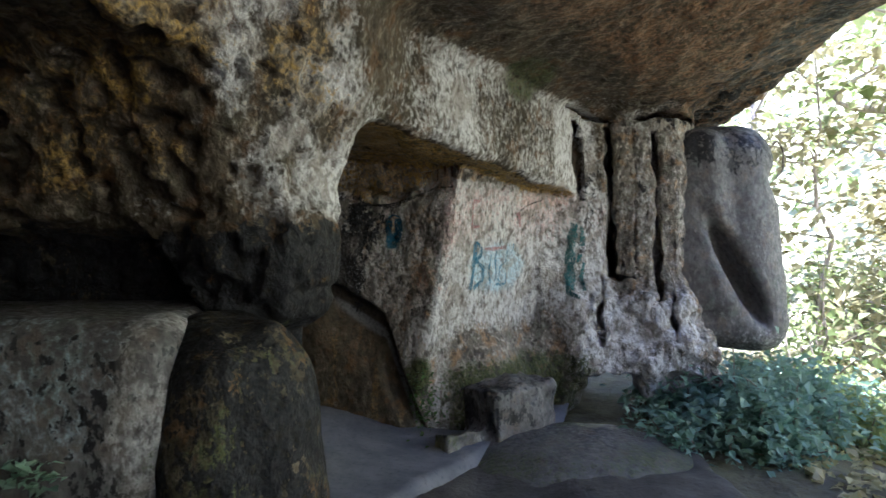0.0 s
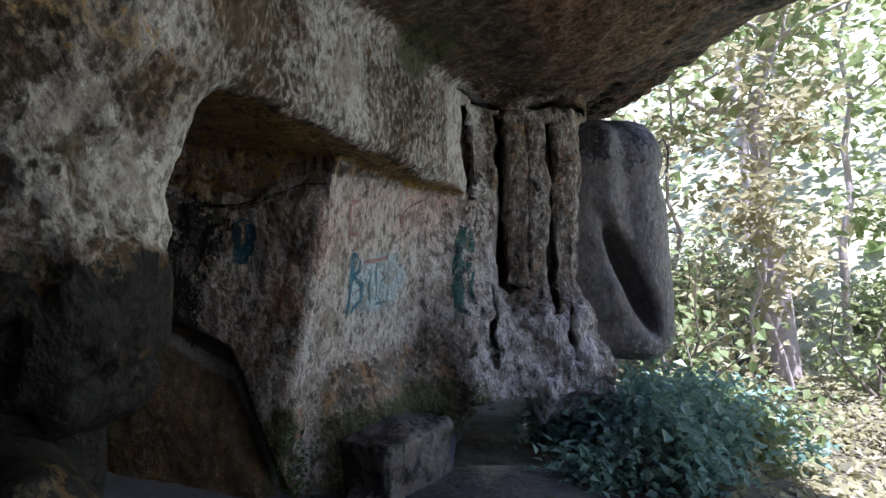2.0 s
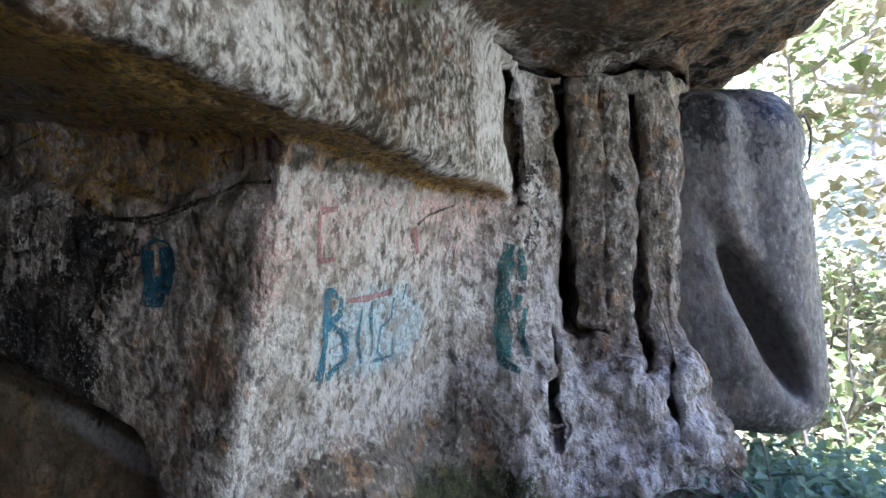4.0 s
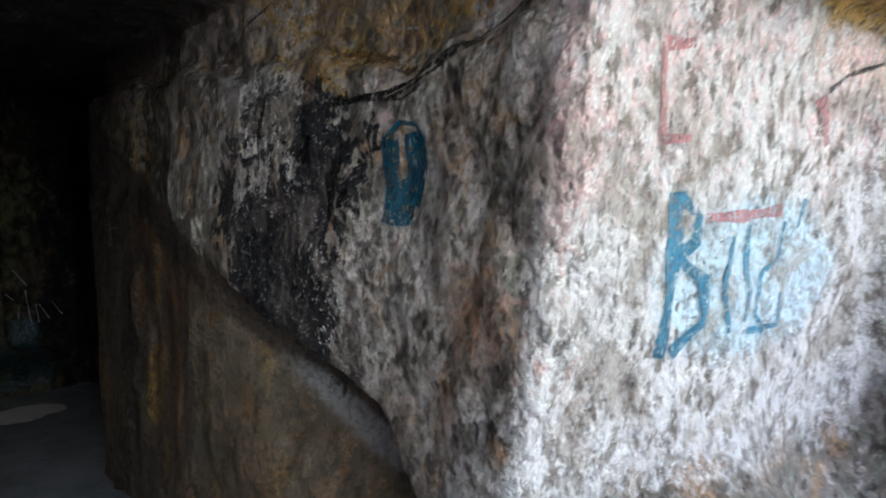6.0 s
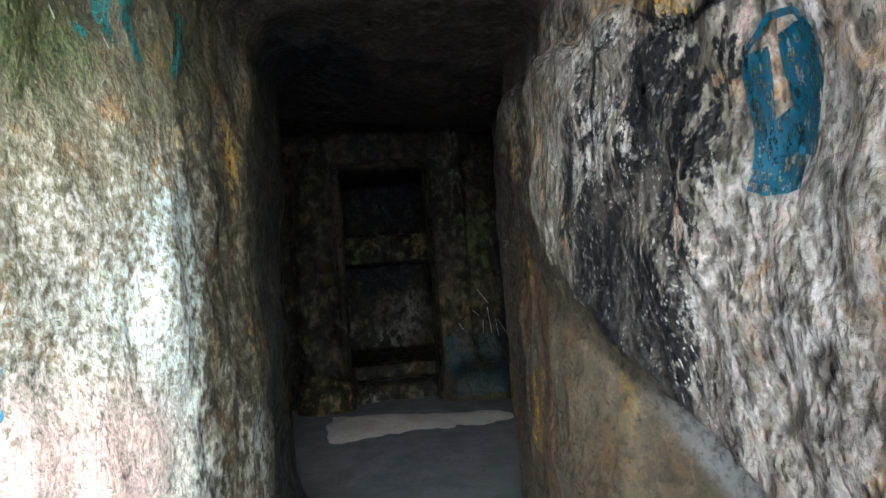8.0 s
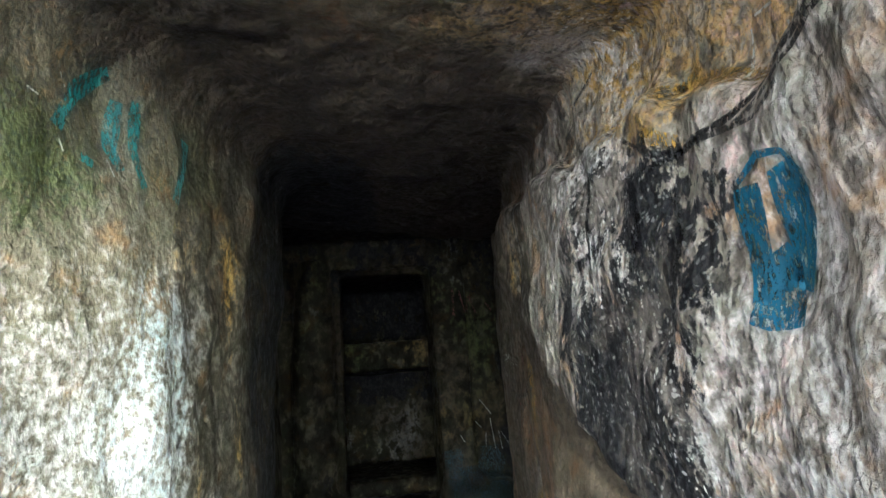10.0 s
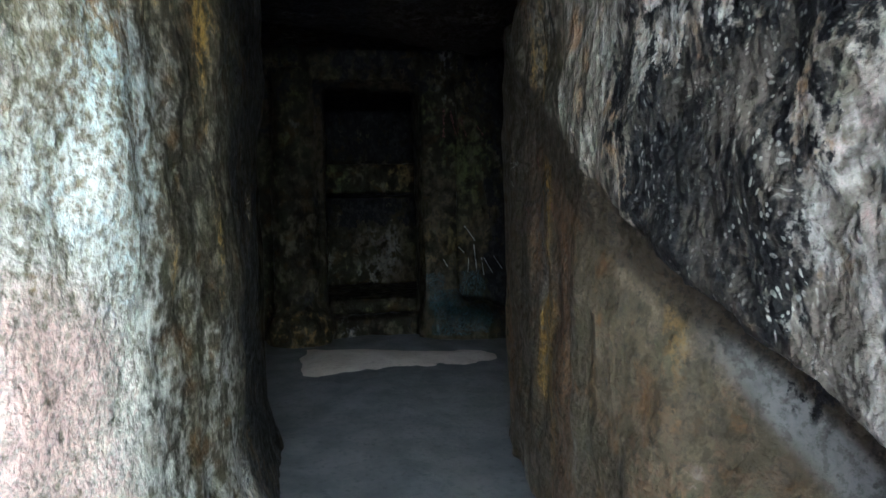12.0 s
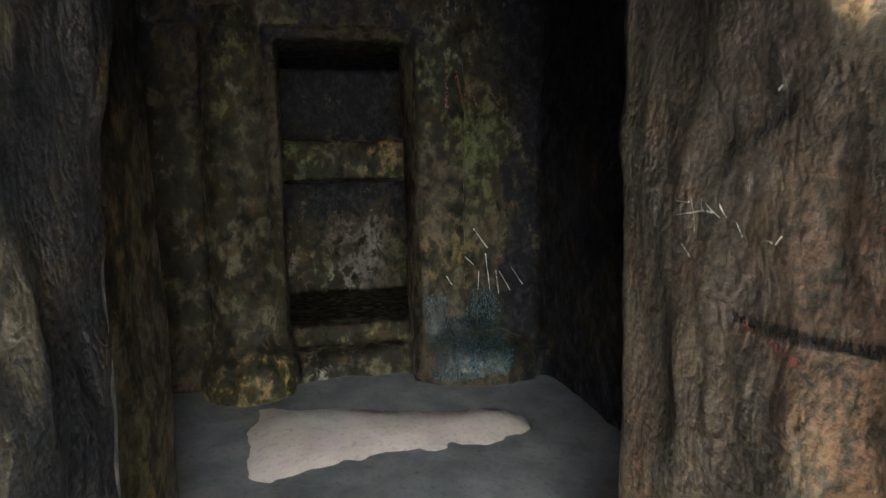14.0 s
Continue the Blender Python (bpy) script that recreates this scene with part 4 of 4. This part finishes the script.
def bush(x, y, height, spread, leaves, size, material, label, name="shrub"):
    z = float(ground_z(np.array([x]), np.array([y]))[0]) - 0.03
    ob = tagged(new(name), label, "shrub")
    ob.location = (x, y, z)
    tubes, ends = [], []
    for i in range(8):
        a, lean_out = rng.uniform(0, 6.28), rng.uniform(0.15, 1.0) * spread
        end = (math.cos(a) * lean_out, math.sin(a) * lean_out, height * rng.uniform(0.5, 1.0))
        bp, br = limb((0, 0, 0), end, 0.012 + 0.006 * height, 0.003, 0.12, 7)
        tubes.append(tube(bp, br, 5))
        ends += [bp[k] for k in (2, 3, 4, 5, 6)]
    for piece in tubes:
        part("stem", mesh_of("stem", *piece, TWIG), ob)
    ends = np.array(ends)
    pick = ends[rng.integers(0, len(ends), leaves)]
    part("foliage", leaf_mesh("foliage", pick + rng.normal(0, 0.13 * spread + 0.03, (leaves, 3)), size, material), ob)
    return ob


# shaded undergrowth against the rock
for i in range(22):
    a = i / 21
    bush(1.95 + 1.9 * a + rng.uniform(-0.2, 0.2), 4.8 + 0.9 * rng.uniform(-0.6, 1.0) + 0.5 * a, rng.uniform(0.25, 0.75), rng.uniform(0.35, 0.7), 600, 0.085, LEAF_SHADE if a < 0.45 or i % 3 else LEAF_SUN, "blue-green shaded fern clump at the foot of the rock", "fern")
for i in range(9):
    bush(1.75 + 0.75 * rng.uniform(), 4.15 + 0.6 * rng.uniform(), rng.uniform(0.15, 0.4), rng.uniform(0.25, 0.4), 420, 0.07, LEAF_SHADE, "blue-green fern growing low against the rock", "fern")
# sunlit shrubs on the slope
for i in range(26):
    x = 3.6 + 5.4 * rng.uniform(0, 1) ** 0.8
    y = 5.2 + rng.uniform(-1.2, 1.0) + (x - 3.6) * rng.uniform(0.2, 1.5)
    if abs((x + 0.2) * 0.698 - (y - 1.0) * 0.716) < 0.55:  # keeps the pale trunk clear
        continue
    bush(x, y, rng.uniform(0.8, 2.2), rng.uniform(0.5, 1.0), 420, 0.11, LEAF_SUN if rng.uniform() < 0.7 else LEAF_DRY, "sunlit green shrub with thin stems on the slope")
# trees
tree(7.1, 8.1, 7.5, 0.2, 2.0, 700, 0.24, LEAF_SUN, "slender pale-barked tree with a thin green crown", low=0.45)
for x, y, hgt, r, sp in ((5.4, 8.6, 5.0, 0.05, 1.3), (6.3, 7.2, 5.5, 0.045, 1.4), (8.6, 8.4, 7.0, 0.07, 1.8), (9.5, 11.5, 9, 0.12, 2.6), (6.2, 12.0, 8, 0.1, 2.2), (11.5, 8.5, 8, 0.13, 2.4),
                         (13, 14, 9, 0.15, 3.0), (5.2, 6.9, 3.6, 0.03, 0.9), (8.2, 6.3, 4.6, 0.045, 1.2)):
    tree(x, y, hgt, r, sp, 750, 0.1 + 0.012 * hgt, LEAF_SUN if rng.uniform() < 0.65 else LEAF_DRY, "thin forest tree in sunlight with a loose leafy crown", low=0.2)
# a sprig on the grey block
spot_leaves = np.array((-1.42, 2.08, 0.42)) + rng.normal(0, 0.045, (60, 3)) * np.array((1.2, 0.5, 1))
tagged(new("small_plant", leaf_mesh("small_plant", spot_leaves, 0.05, LEAF_SHADE)), "small green plant growing on the grey rock", "plant")
tuft = np.array((-0.14, 4.28, 0.12)) + rng.normal(0, 1, (160, 3)) * np.array((0.06, 0.05, 0.1))
tagged(new("moss_tuft", leaf_mesh("moss_tuft", tuft, 0.035, LEAF_MOSS)), "bright green moss tuft in the foot of the carved corner", "moss", kind="stuff")
# the wooded hillside beyond
n = 3500
fx, fy = rng.uniform(9, 34, n), rng.uniform(3, 40, n)
clump = fbm(np.stack([fx * 0.6, fy * 0.6, fx * 0], 1), 3, 300)
fz = ground_z(fx, fy) + rng.uniform(0, 1, n) ** 0.7 * (2.2 + 2.5 * clump)
tagged(new("far_woods", leaf_mesh("far_woods", np.stack([fx, fy, fz], 1), 0.42, LEAF_SUN)), "bright sunlit woodland on the far slope", "woodland", kind="stuff")
# fallen leaves and low plants on the ground
n = 14000
fx, fy = rng.uniform(2.4, 9, n), rng.uniform(3.5, 11, n)
tagged(new("ground_cover", leaf_mesh("ground_cover", np.stack([fx, fy, ground_z(fx, fy) + rng.uniform(0, 0.3, n) ** 2], 1), 0.09, LEAF_DRY)), "low plants and dry leaves on the slope", "ground cover", kind="stuff")
# hanging roots and the vine loop on the boulder
for pts, r in (([(2.5, 5.2, 0.35), (2.42, 5.0, 0.1), (2.44, 4.95, -0.2), (2.4, 4.9, -0.7)], 0.006), ([(1.95, 5.28, 1.1), (2.05, 5.2, 0.7), (2.2, 5.05, 0.3), (2.42, 4.98, 0.1)], 0.006),
               ([(3.02, 5.7, 2.05), (3.16, 5.68, 2.25), (3.24, 5.7, 2.12), (3.22, 5.7, 1.95), (3.1, 5.65, 1.85)], 0.012)):
    pts = np.array(pts)
    t = np.linspace(0, len(pts) - 1, 24)
    fine = np.stack([np.interp(t, np.arange(len(pts)), pts[:, k]) for k in range(3)], 1) + 0.01 * np.sin(t * 5)[:, None]
    tagged(new("hanging_root", mesh_of("hanging_root", *tube(fine, np.linspace(r, r * 0.6, 24), 6), TWIG)), "thin dry root hanging against the rock", "root")

# ---- painted marks and scratches ----
from mathutils.bvhtree import BVHTree

PINK_PAINT = paint_material("faded pink paint", (0.55, 0.24, 0.25), 0.52)
BLUE_PAINT = paint_material("worn blue paint", (0.05, 0.24, 0.40), 0.53)
BLUE_DEEP = paint_material("glossy blue paint", (0.0, 0.10, 0.18), 0.55)
TEAL_PAINT = paint_material("teal paint", (0.02, 0.17, 0.18), 0.53)
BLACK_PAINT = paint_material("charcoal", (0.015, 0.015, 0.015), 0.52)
YELLOW_PAINT = paint_material("yellow ochre paint", (0.4, 0.24, 0.03), 0.47)
RED_PAINT = paint_material("dark red paint", (0.12, 0.022, 0.016), 0.51)
BLUE_DIM = paint_material("dull dark cyan paint", (0.003, 0.03, 0.042), 0.5)
CHALK = paint_material("white chalk", (0.55, 0.55, 0.53), 0.54)

near = (centre[:, 0] > -2.7) & (centre[:, 0] < 2.0) & (centre[:, 1] > 3.2) & (centre[:, 2] > 0.2) & (centre[:, 2] < 2.3)
cliff_tree = BVHTree.FromPolygons(V2.tolist(), Q[near].tolist())
near = (cc[:, 2] < 2.4) & ((cc[:, 0] - JX) * FX + (cc[:, 1] - JY) * FY > 2.0) & ((cc[:, 0] - JX) * FX + (cc[:, 1] - JY) * FY < 2.8)
room_tree = BVHTree.FromPolygons(VC.tolist(), QC[near].tolist())
# each wall: a point on it, the way along it, the way it looks
WALLS = {"W": ((0.05, 4.53), (0.69, 0.72), (0.72, -0.69), cliff_tree), "D": ((-0.43, 4.71), (-0.976, 0.216), (-0.216, -0.976), cliff_tree), "L": ((-1.36, 3.91), (-0.854, 0.52), (0.52, 0.854), cliff_tree),
         "B": ((0.88, 5.40), (0.995, 0.096), (0.096, -0.995), cliff_tree), "R": ((-1.66, 5.16), (-0.897, 0.442), (-0.442, -0.897), cliff_tree), "C": ((JX + 2.38 * FX, JY + 2.38 * FY), (RX, RY), (-FX, -FY), room_tree)}


def painted(wall, material, label, strokes):
    """Brush strokes (along, height; width) laid on the stone, following its relief."""
    o, ax, n, tree_of = WALLS[wall]
    crack = "crack" in label
    mark_ob = tagged(new("wall_crack" if crack else "painted_mark"), label, "crack" if crack else "graffiti")
    for line, width in strokes:
        verts, quads = [], []
        pts = np.array(line)
        gap = np.linalg.norm(np.diff(pts, axis=0), axis=1)
        dist = np.concatenate([[0], np.cumsum(gap)])
        count = max(3, int(dist[-1] / 0.012))
        t = np.linspace(-width * 0.3, dist[-1] + width * 0.3, count)
        a, z = np.interp(t, dist, pts[:, 0]), np.interp(t, dist, pts[:, 1])
        da, dz = np.gradient(a), np.gradient(z)
        size = np.maximum(np.hypot(da, dz), 1e-6)
        across = max(2, int(width / 0.012)) + 1
        rows = []
        for i in range(count):
            row = []
            for k in range(across):
                w = (k / (across - 1) - 0.5) * width * (0.9 + 0.2 * math.sin(i * 0.45 + 9 * pts[0, 0]))
                pa, pz = a[i] - dz[i] / size[i] * w, z[i] + da[i] / size[i] * w
                start = Vector((o[0] + ax[0] * pa + n[0] * 0.35, o[1] + ax[1] * pa + n[1] * 0.35, pz))
                hit = tree_of.ray_cast(start, Vector((-n[0], -n[1], 0)), 0.9)
                if hit[0] is None:
                    row.append(-1)
                    continue
                p = hit[0] + Vector((n[0], n[1], 0)) * 0.004
                verts.append(p)
                row.append(len(verts) - 1)
            rows.append(row)
        def lay(quads):
            if quads:
                used = sorted({i for q in quads for i in q})
                at = {i: k for k, i in enumerate(used)}
                part("stroke", mesh_of("stroke", np.array([tuple(verts[i]) for i in used]), np.array([[at[i] for i in q] for q in quads]), material), mark_ob)

        for ra, rb in zip(rows, rows[1:]):
            before = len(quads)
            for k in range(across - 1):
                q = (ra[k], ra[k + 1], rb[k + 1], rb[k])
                if min(q) >= 0 and max((verts[i] - verts[j]).length for i in q for j in q) < 0.15:
                    quads.append(q)
            if len(quads) == before:
                lay(quads)
                quads = []
        lay(quads)


for mark in [
    ("W", PINK_PAINT, "faded pink painted letter strokes on the pale wall", [([(0.185, 1.57), (0.285, 1.584)], 0.03), ([(0.185, 1.57), (0.185, 1.474), (0.207, 1.376), (0.289, 1.38)], 0.025), ([(0.366, 1.204), (0.513, 1.207), (0.69, 1.222)], 0.03), ([(0.81, 1.516), (0.872, 1.395)], 0.04)]),
    ("W", BLUE_PAINT, "worn blue painted lettering on the pale wall", [([(0.27, 1.263), (0.281, 1.1), (0.257, 0.88)], 0.05), ([(0.284, 1.253), (0.342, 1.21), (0.346, 1.148), (0.292, 1.115)], 0.032), ([(0.292, 1.115), (0.386, 1.058), (0.407, 0.953), (0.3, 0.885)], 0.035), ([(0.46, 1.161), (0.464, 1.037), (0.492, 0.918)], 0.018), ([(0.546, 1.184), (0.558, 1.067), (0.56, 0.939)], 0.018), ([(0.712, 1.192), (0.714, 1.104), (0.628, 1.059), (0.611, 0.952), (0.691, 0.89)], 0.018), ([(0.809, 1.252), (0.798, 1.174)], 0.015), ([(0.717, 1.003), (0.752, 0.908), (0.595, 0.911)], 0.02)]),
    ("B", TEAL_PAINT, "tall worn teal painted mark on the pale wall", [([(0.292, 1.438), (0.269, 1.313), (0.25, 1.188), (0.248, 1.088), (0.254, 0.963), (0.236, 0.838)], 0.09), ([(0.355, 1.412), (0.365, 1.236)], 0.05), ([(0.339, 1.161), (0.317, 1.087)], 0.05), ([(0.376, 1.085), (0.348, 0.936), (0.359, 0.835)], 0.04), ([(0.213, 0.989), (0.218, 0.814), (0.294, 0.774)], 0.04)]),
    ("D", BLUE_DEEP, "glossy blue painted patch on the chiselled wall", [([(0.012, 1.431), (0.016, 1.354), (0.015, 1.278), (0.015, 1.253)], 0.05), ([(0.026, 1.265), (-0.001, 1.255), (-0.052, 1.257)], 0.09), ([(-0.06, 1.44), (-0.068, 1.347), (-0.065, 1.301), (-0.05, 1.259)], 0.062), ([(-0.008, 1.322), (-0.031, 1.269)], 0.06), ([(0.027, 1.441), (-0.021, 1.47), (-0.075, 1.456), (-0.093, 1.416)], 0.012)]),
    ("D", BLACK_PAINT, "black charcoal ring strokes on the chiselled wall", [([(0.333, 1.645), (0.219, 1.566), (0.117, 1.549), (0.017, 1.551), (-0.06, 1.573)], 0.012), ([(0.222, 1.551), (0.079, 1.542), (-0.031, 1.527), (-0.101, 1.549)], 0.01), ([(0.45, 1.615), (0.494, 1.511), (0.492, 1.392)], 0.012), ([(0.059, 1.514), (0.085, 1.438), (0.076, 1.361)], 0.01), ([(0.327, 1.569), (0.293, 1.452), (0.329, 1.359)], 0.02), ([(0.202, 1.489), (0.172, 1.406), (0.2, 1.332)], 0.015)]),
    ("D", YELLOW_PAINT, "yellow ochre painted patch above the blue mark", [([(0.244, 1.71), (0.135, 1.683), (0.036, 1.637), (-0.036, 1.604)], 0.035), ([(0.244, 1.617), (0.17, 1.573)], 0.035), ([(0.212, 1.693), (0.143, 1.721)], 0.03)]),
    ("D", RED_PAINT, "dark red painted letter strokes along the ledge", [([(-0.292, 1.779), (-0.311, 1.733)], 0.018), ([(-0.282, 1.789), (-0.342, 1.799)], 0.014), ([(-0.392, 1.817), (-0.391, 1.728)], 0.02), ([(-0.461, 1.83), (-0.459, 1.75)], 0.02), ([(-0.518, 1.834), (-0.52, 1.747)], 0.02), ([(-0.56, 1.823), (-0.583, 1.795), (-0.569, 1.735)], 0.02)]),
    ("D", CHALK, "pale scratched letters along the ledge", [([(-0.251, 1.8), (-0.27, 1.699), (-0.29, 1.68)], 0.006), ([(-0.251, 1.8), (-0.332, 1.809), (-0.341, 1.722)], 0.006), ([(0.015, 1.714), (0.012, 1.62)], 0.006), ([(0.003, 1.732), (-0.051, 1.72)], 0.006), ([(-0.071, 1.672), (-0.08, 1.588)], 0.006)]),
    ("L", TEAL_PAINT, "dark teal painted strokes high on the side wall", [([(-0.123, 1.886), (-0.208, 1.799), (-0.242, 1.711)], 0.04), ([(-0.089, 1.835), (-0.101, 1.719), (-0.078, 1.673)], 0.03), ([(-0.047, 1.851), (-0.05, 1.73), (-0.012, 1.653)], 0.03), ([(0.145, 1.831), (0.121, 1.731), (0.099, 1.651)], 0.03), ([(-0.181, 1.672), (-0.154, 1.66)], 0.03)]),
    ("L", CHALK, "thin scratched white letters on the side wall", [([(-0.325, 1.101), (-0.32, 1.073)], 0.006), ([(-0.325, 1.101), (-0.299, 1.105), (-0.267, 1.1)], 0.006), ([(-0.322, 1.088), (-0.301, 1.088)], 0.006), ([(-0.29, 1.102), (-0.285, 1.072)], 0.006), ([(-0.252, 1.107), (-0.243, 1.095), (-0.256, 1.067)], 0.006), ([(-0.227, 1.096), (-0.215, 1.064)], 0.006), ([(-0.227, 1.096), (-0.201, 1.096), (-0.2, 1.081), (-0.22, 1.081)], 0.006), ([(-0.251, 1.82), (-0.233, 1.796)], 0.005), ([(-0.319, 1.756), (-0.291, 1.752)], 0.005), ([(-0.183, 1.811), (-0.148, 1.833)], 0.005), ([(-0.233, 1.693), (-0.215, 1.668)], 0.005), ([(-0.109, 1.691), (-0.096, 1.653)], 0.005)]),
    ("L", BLUE_PAINT, "worn blue painted letters low on the side wall", [([(-0.385, 1.025), (-0.322, 1.015)], 0.02), ([(-0.379, 1.024), (-0.378, 0.984), (-0.358, 0.962), (-0.372, 0.925)], 0.02), ([(-0.331, 0.974), (-0.323, 0.935), (-0.347, 0.919)], 0.02), ([(-0.452, 0.877), (-0.432, 0.875)], 0.03), ([(-0.447, 0.989), (-0.443, 0.968)], 0.02)]),
    ("R", CHALK, "white chalk scribble on the passage wall", [([(0.488, 1.279), (0.482, 1.264), (0.446, 1.262)], 0.0031), ([(0.441, 1.272), (0.431, 1.213)], 0.0034), ([(0.481, 1.239), (0.403, 1.251), (0.372, 1.249)], 0.0034), ([(0.408, 1.271), (0.407, 1.25)], 0.0031), ([(0.392, 1.262), (0.357, 1.241)], 0.0031), ([(0.498, 1.212), (0.478, 1.194)], 0.0031), ([(0.46, 1.191), (0.435, 1.169)], 0.0037), ([(0.358, 1.263), (0.343, 1.242)], 0.0037), ([(0.322, 1.239), (0.307, 1.215)], 0.0031), ([(0.263, 1.215), (0.234, 1.21), (0.23, 1.224)], 0.0031), ([(0.243, 1.419), (0.228, 1.428)], 0.0037)]),
    ("C", CHALK, "white scratched letters beside the inner doorway", [([(0.64, 0.712), (0.675, 0.655)], 0.0038), ([(0.789, 0.814), (0.845, 0.756)], 0.004), ([(0.882, 0.718), (0.873, 0.589)], 0.0038), ([(0.928, 0.826), (0.956, 0.565)], 0.005), ([(0.995, 0.712), (1.013, 0.562)], 0.0038), ([(1.015, 0.711), (1.091, 0.576)], 0.0038), ([(1.103, 0.725), (1.18, 0.609)], 0.0038), ([(0.848, 0.993), (0.94, 0.862)], 0.006)]),
    ("C", RED_PAINT, "dark red painted letters beside the inner doorway", [([(0.664, 1.972), (0.66, 1.734)], 0.02), ([(0.717, 1.956), (0.767, 1.752)], 0.02), ([(0.785, 1.752), (0.824, 1.924), (0.876, 1.753)], 0.02), ([(0.969, 1.857), (1.023, 1.771)], 0.02)]),
    ("R", BLACK_PAINT, "thin dark crack running down the passage wall", [([(-0.17, 1.977), (-0.081, 1.832), (-0.171, 1.601), (-0.173, 1.389)], 0.012), ([(-0.545, 1.798), (-0.685, 1.856), (-0.794, 1.905)], 0.008)]),
    ("R", BLACK_PAINT, "dark charcoal branching strokes on the passage wall", [([(0.333, 1.09), (0.16, 1.095), (0.028, 1.113), (-0.06, 1.159), (-0.147, 1.197)], 0.02), ([(-0.019, 1.12), (-0.021, 1.009), (0.031, 0.926)], 0.02), ([(0.364, 1.332), (0.282, 1.363), (0.222, 1.39)], 0.016), ([(-0.038, 1.145), (-0.08, 1.114), (-0.098, 1.131)], 0.012)]),
    ("R", RED_PAINT, "dark red painted dashes on the passage wall", [([(0.31, 1.088), (0.173, 1.062)], 0.012), ([(-0.075, 1.025), (-0.087, 0.984)], 0.014), ([(-0.109, 1.091), (-0.13, 1.04)], 0.012), ([(0.063, 1.252), (0.042, 1.211)], 0.01)]),
    ("C", BLUE_DIM, "worn cyan paint low beside the inner doorway", [([(0.56, 0.6), (0.6, 0.3), (0.6, 0.1)], 0.16), ([(0.72, 0.46), (0.74, 0.25), (0.75, 0.1)], 0.2), ([(0.9, 0.6), (0.92, 0.3), (0.9, 0.12)], 0.22)]),
    ("W", BLACK_PAINT, "thin dark crack across the top of the pale wall", [([(0.831, 1.532), (0.936, 1.586), (1.136, 1.642)], 0.014)]),
    ("D", BLACK_PAINT, "thin dark crack under the ochre ledge", [([(0.278, 1.549), (0.018, 1.554), (-0.196, 1.602), (-0.38, 1.675), (-0.534, 1.667)], 0.014), ([(0.018, 1.536), (-0.133, 1.573), (-0.279, 1.617)], 0.01)]),
]:
    painted(*mark)
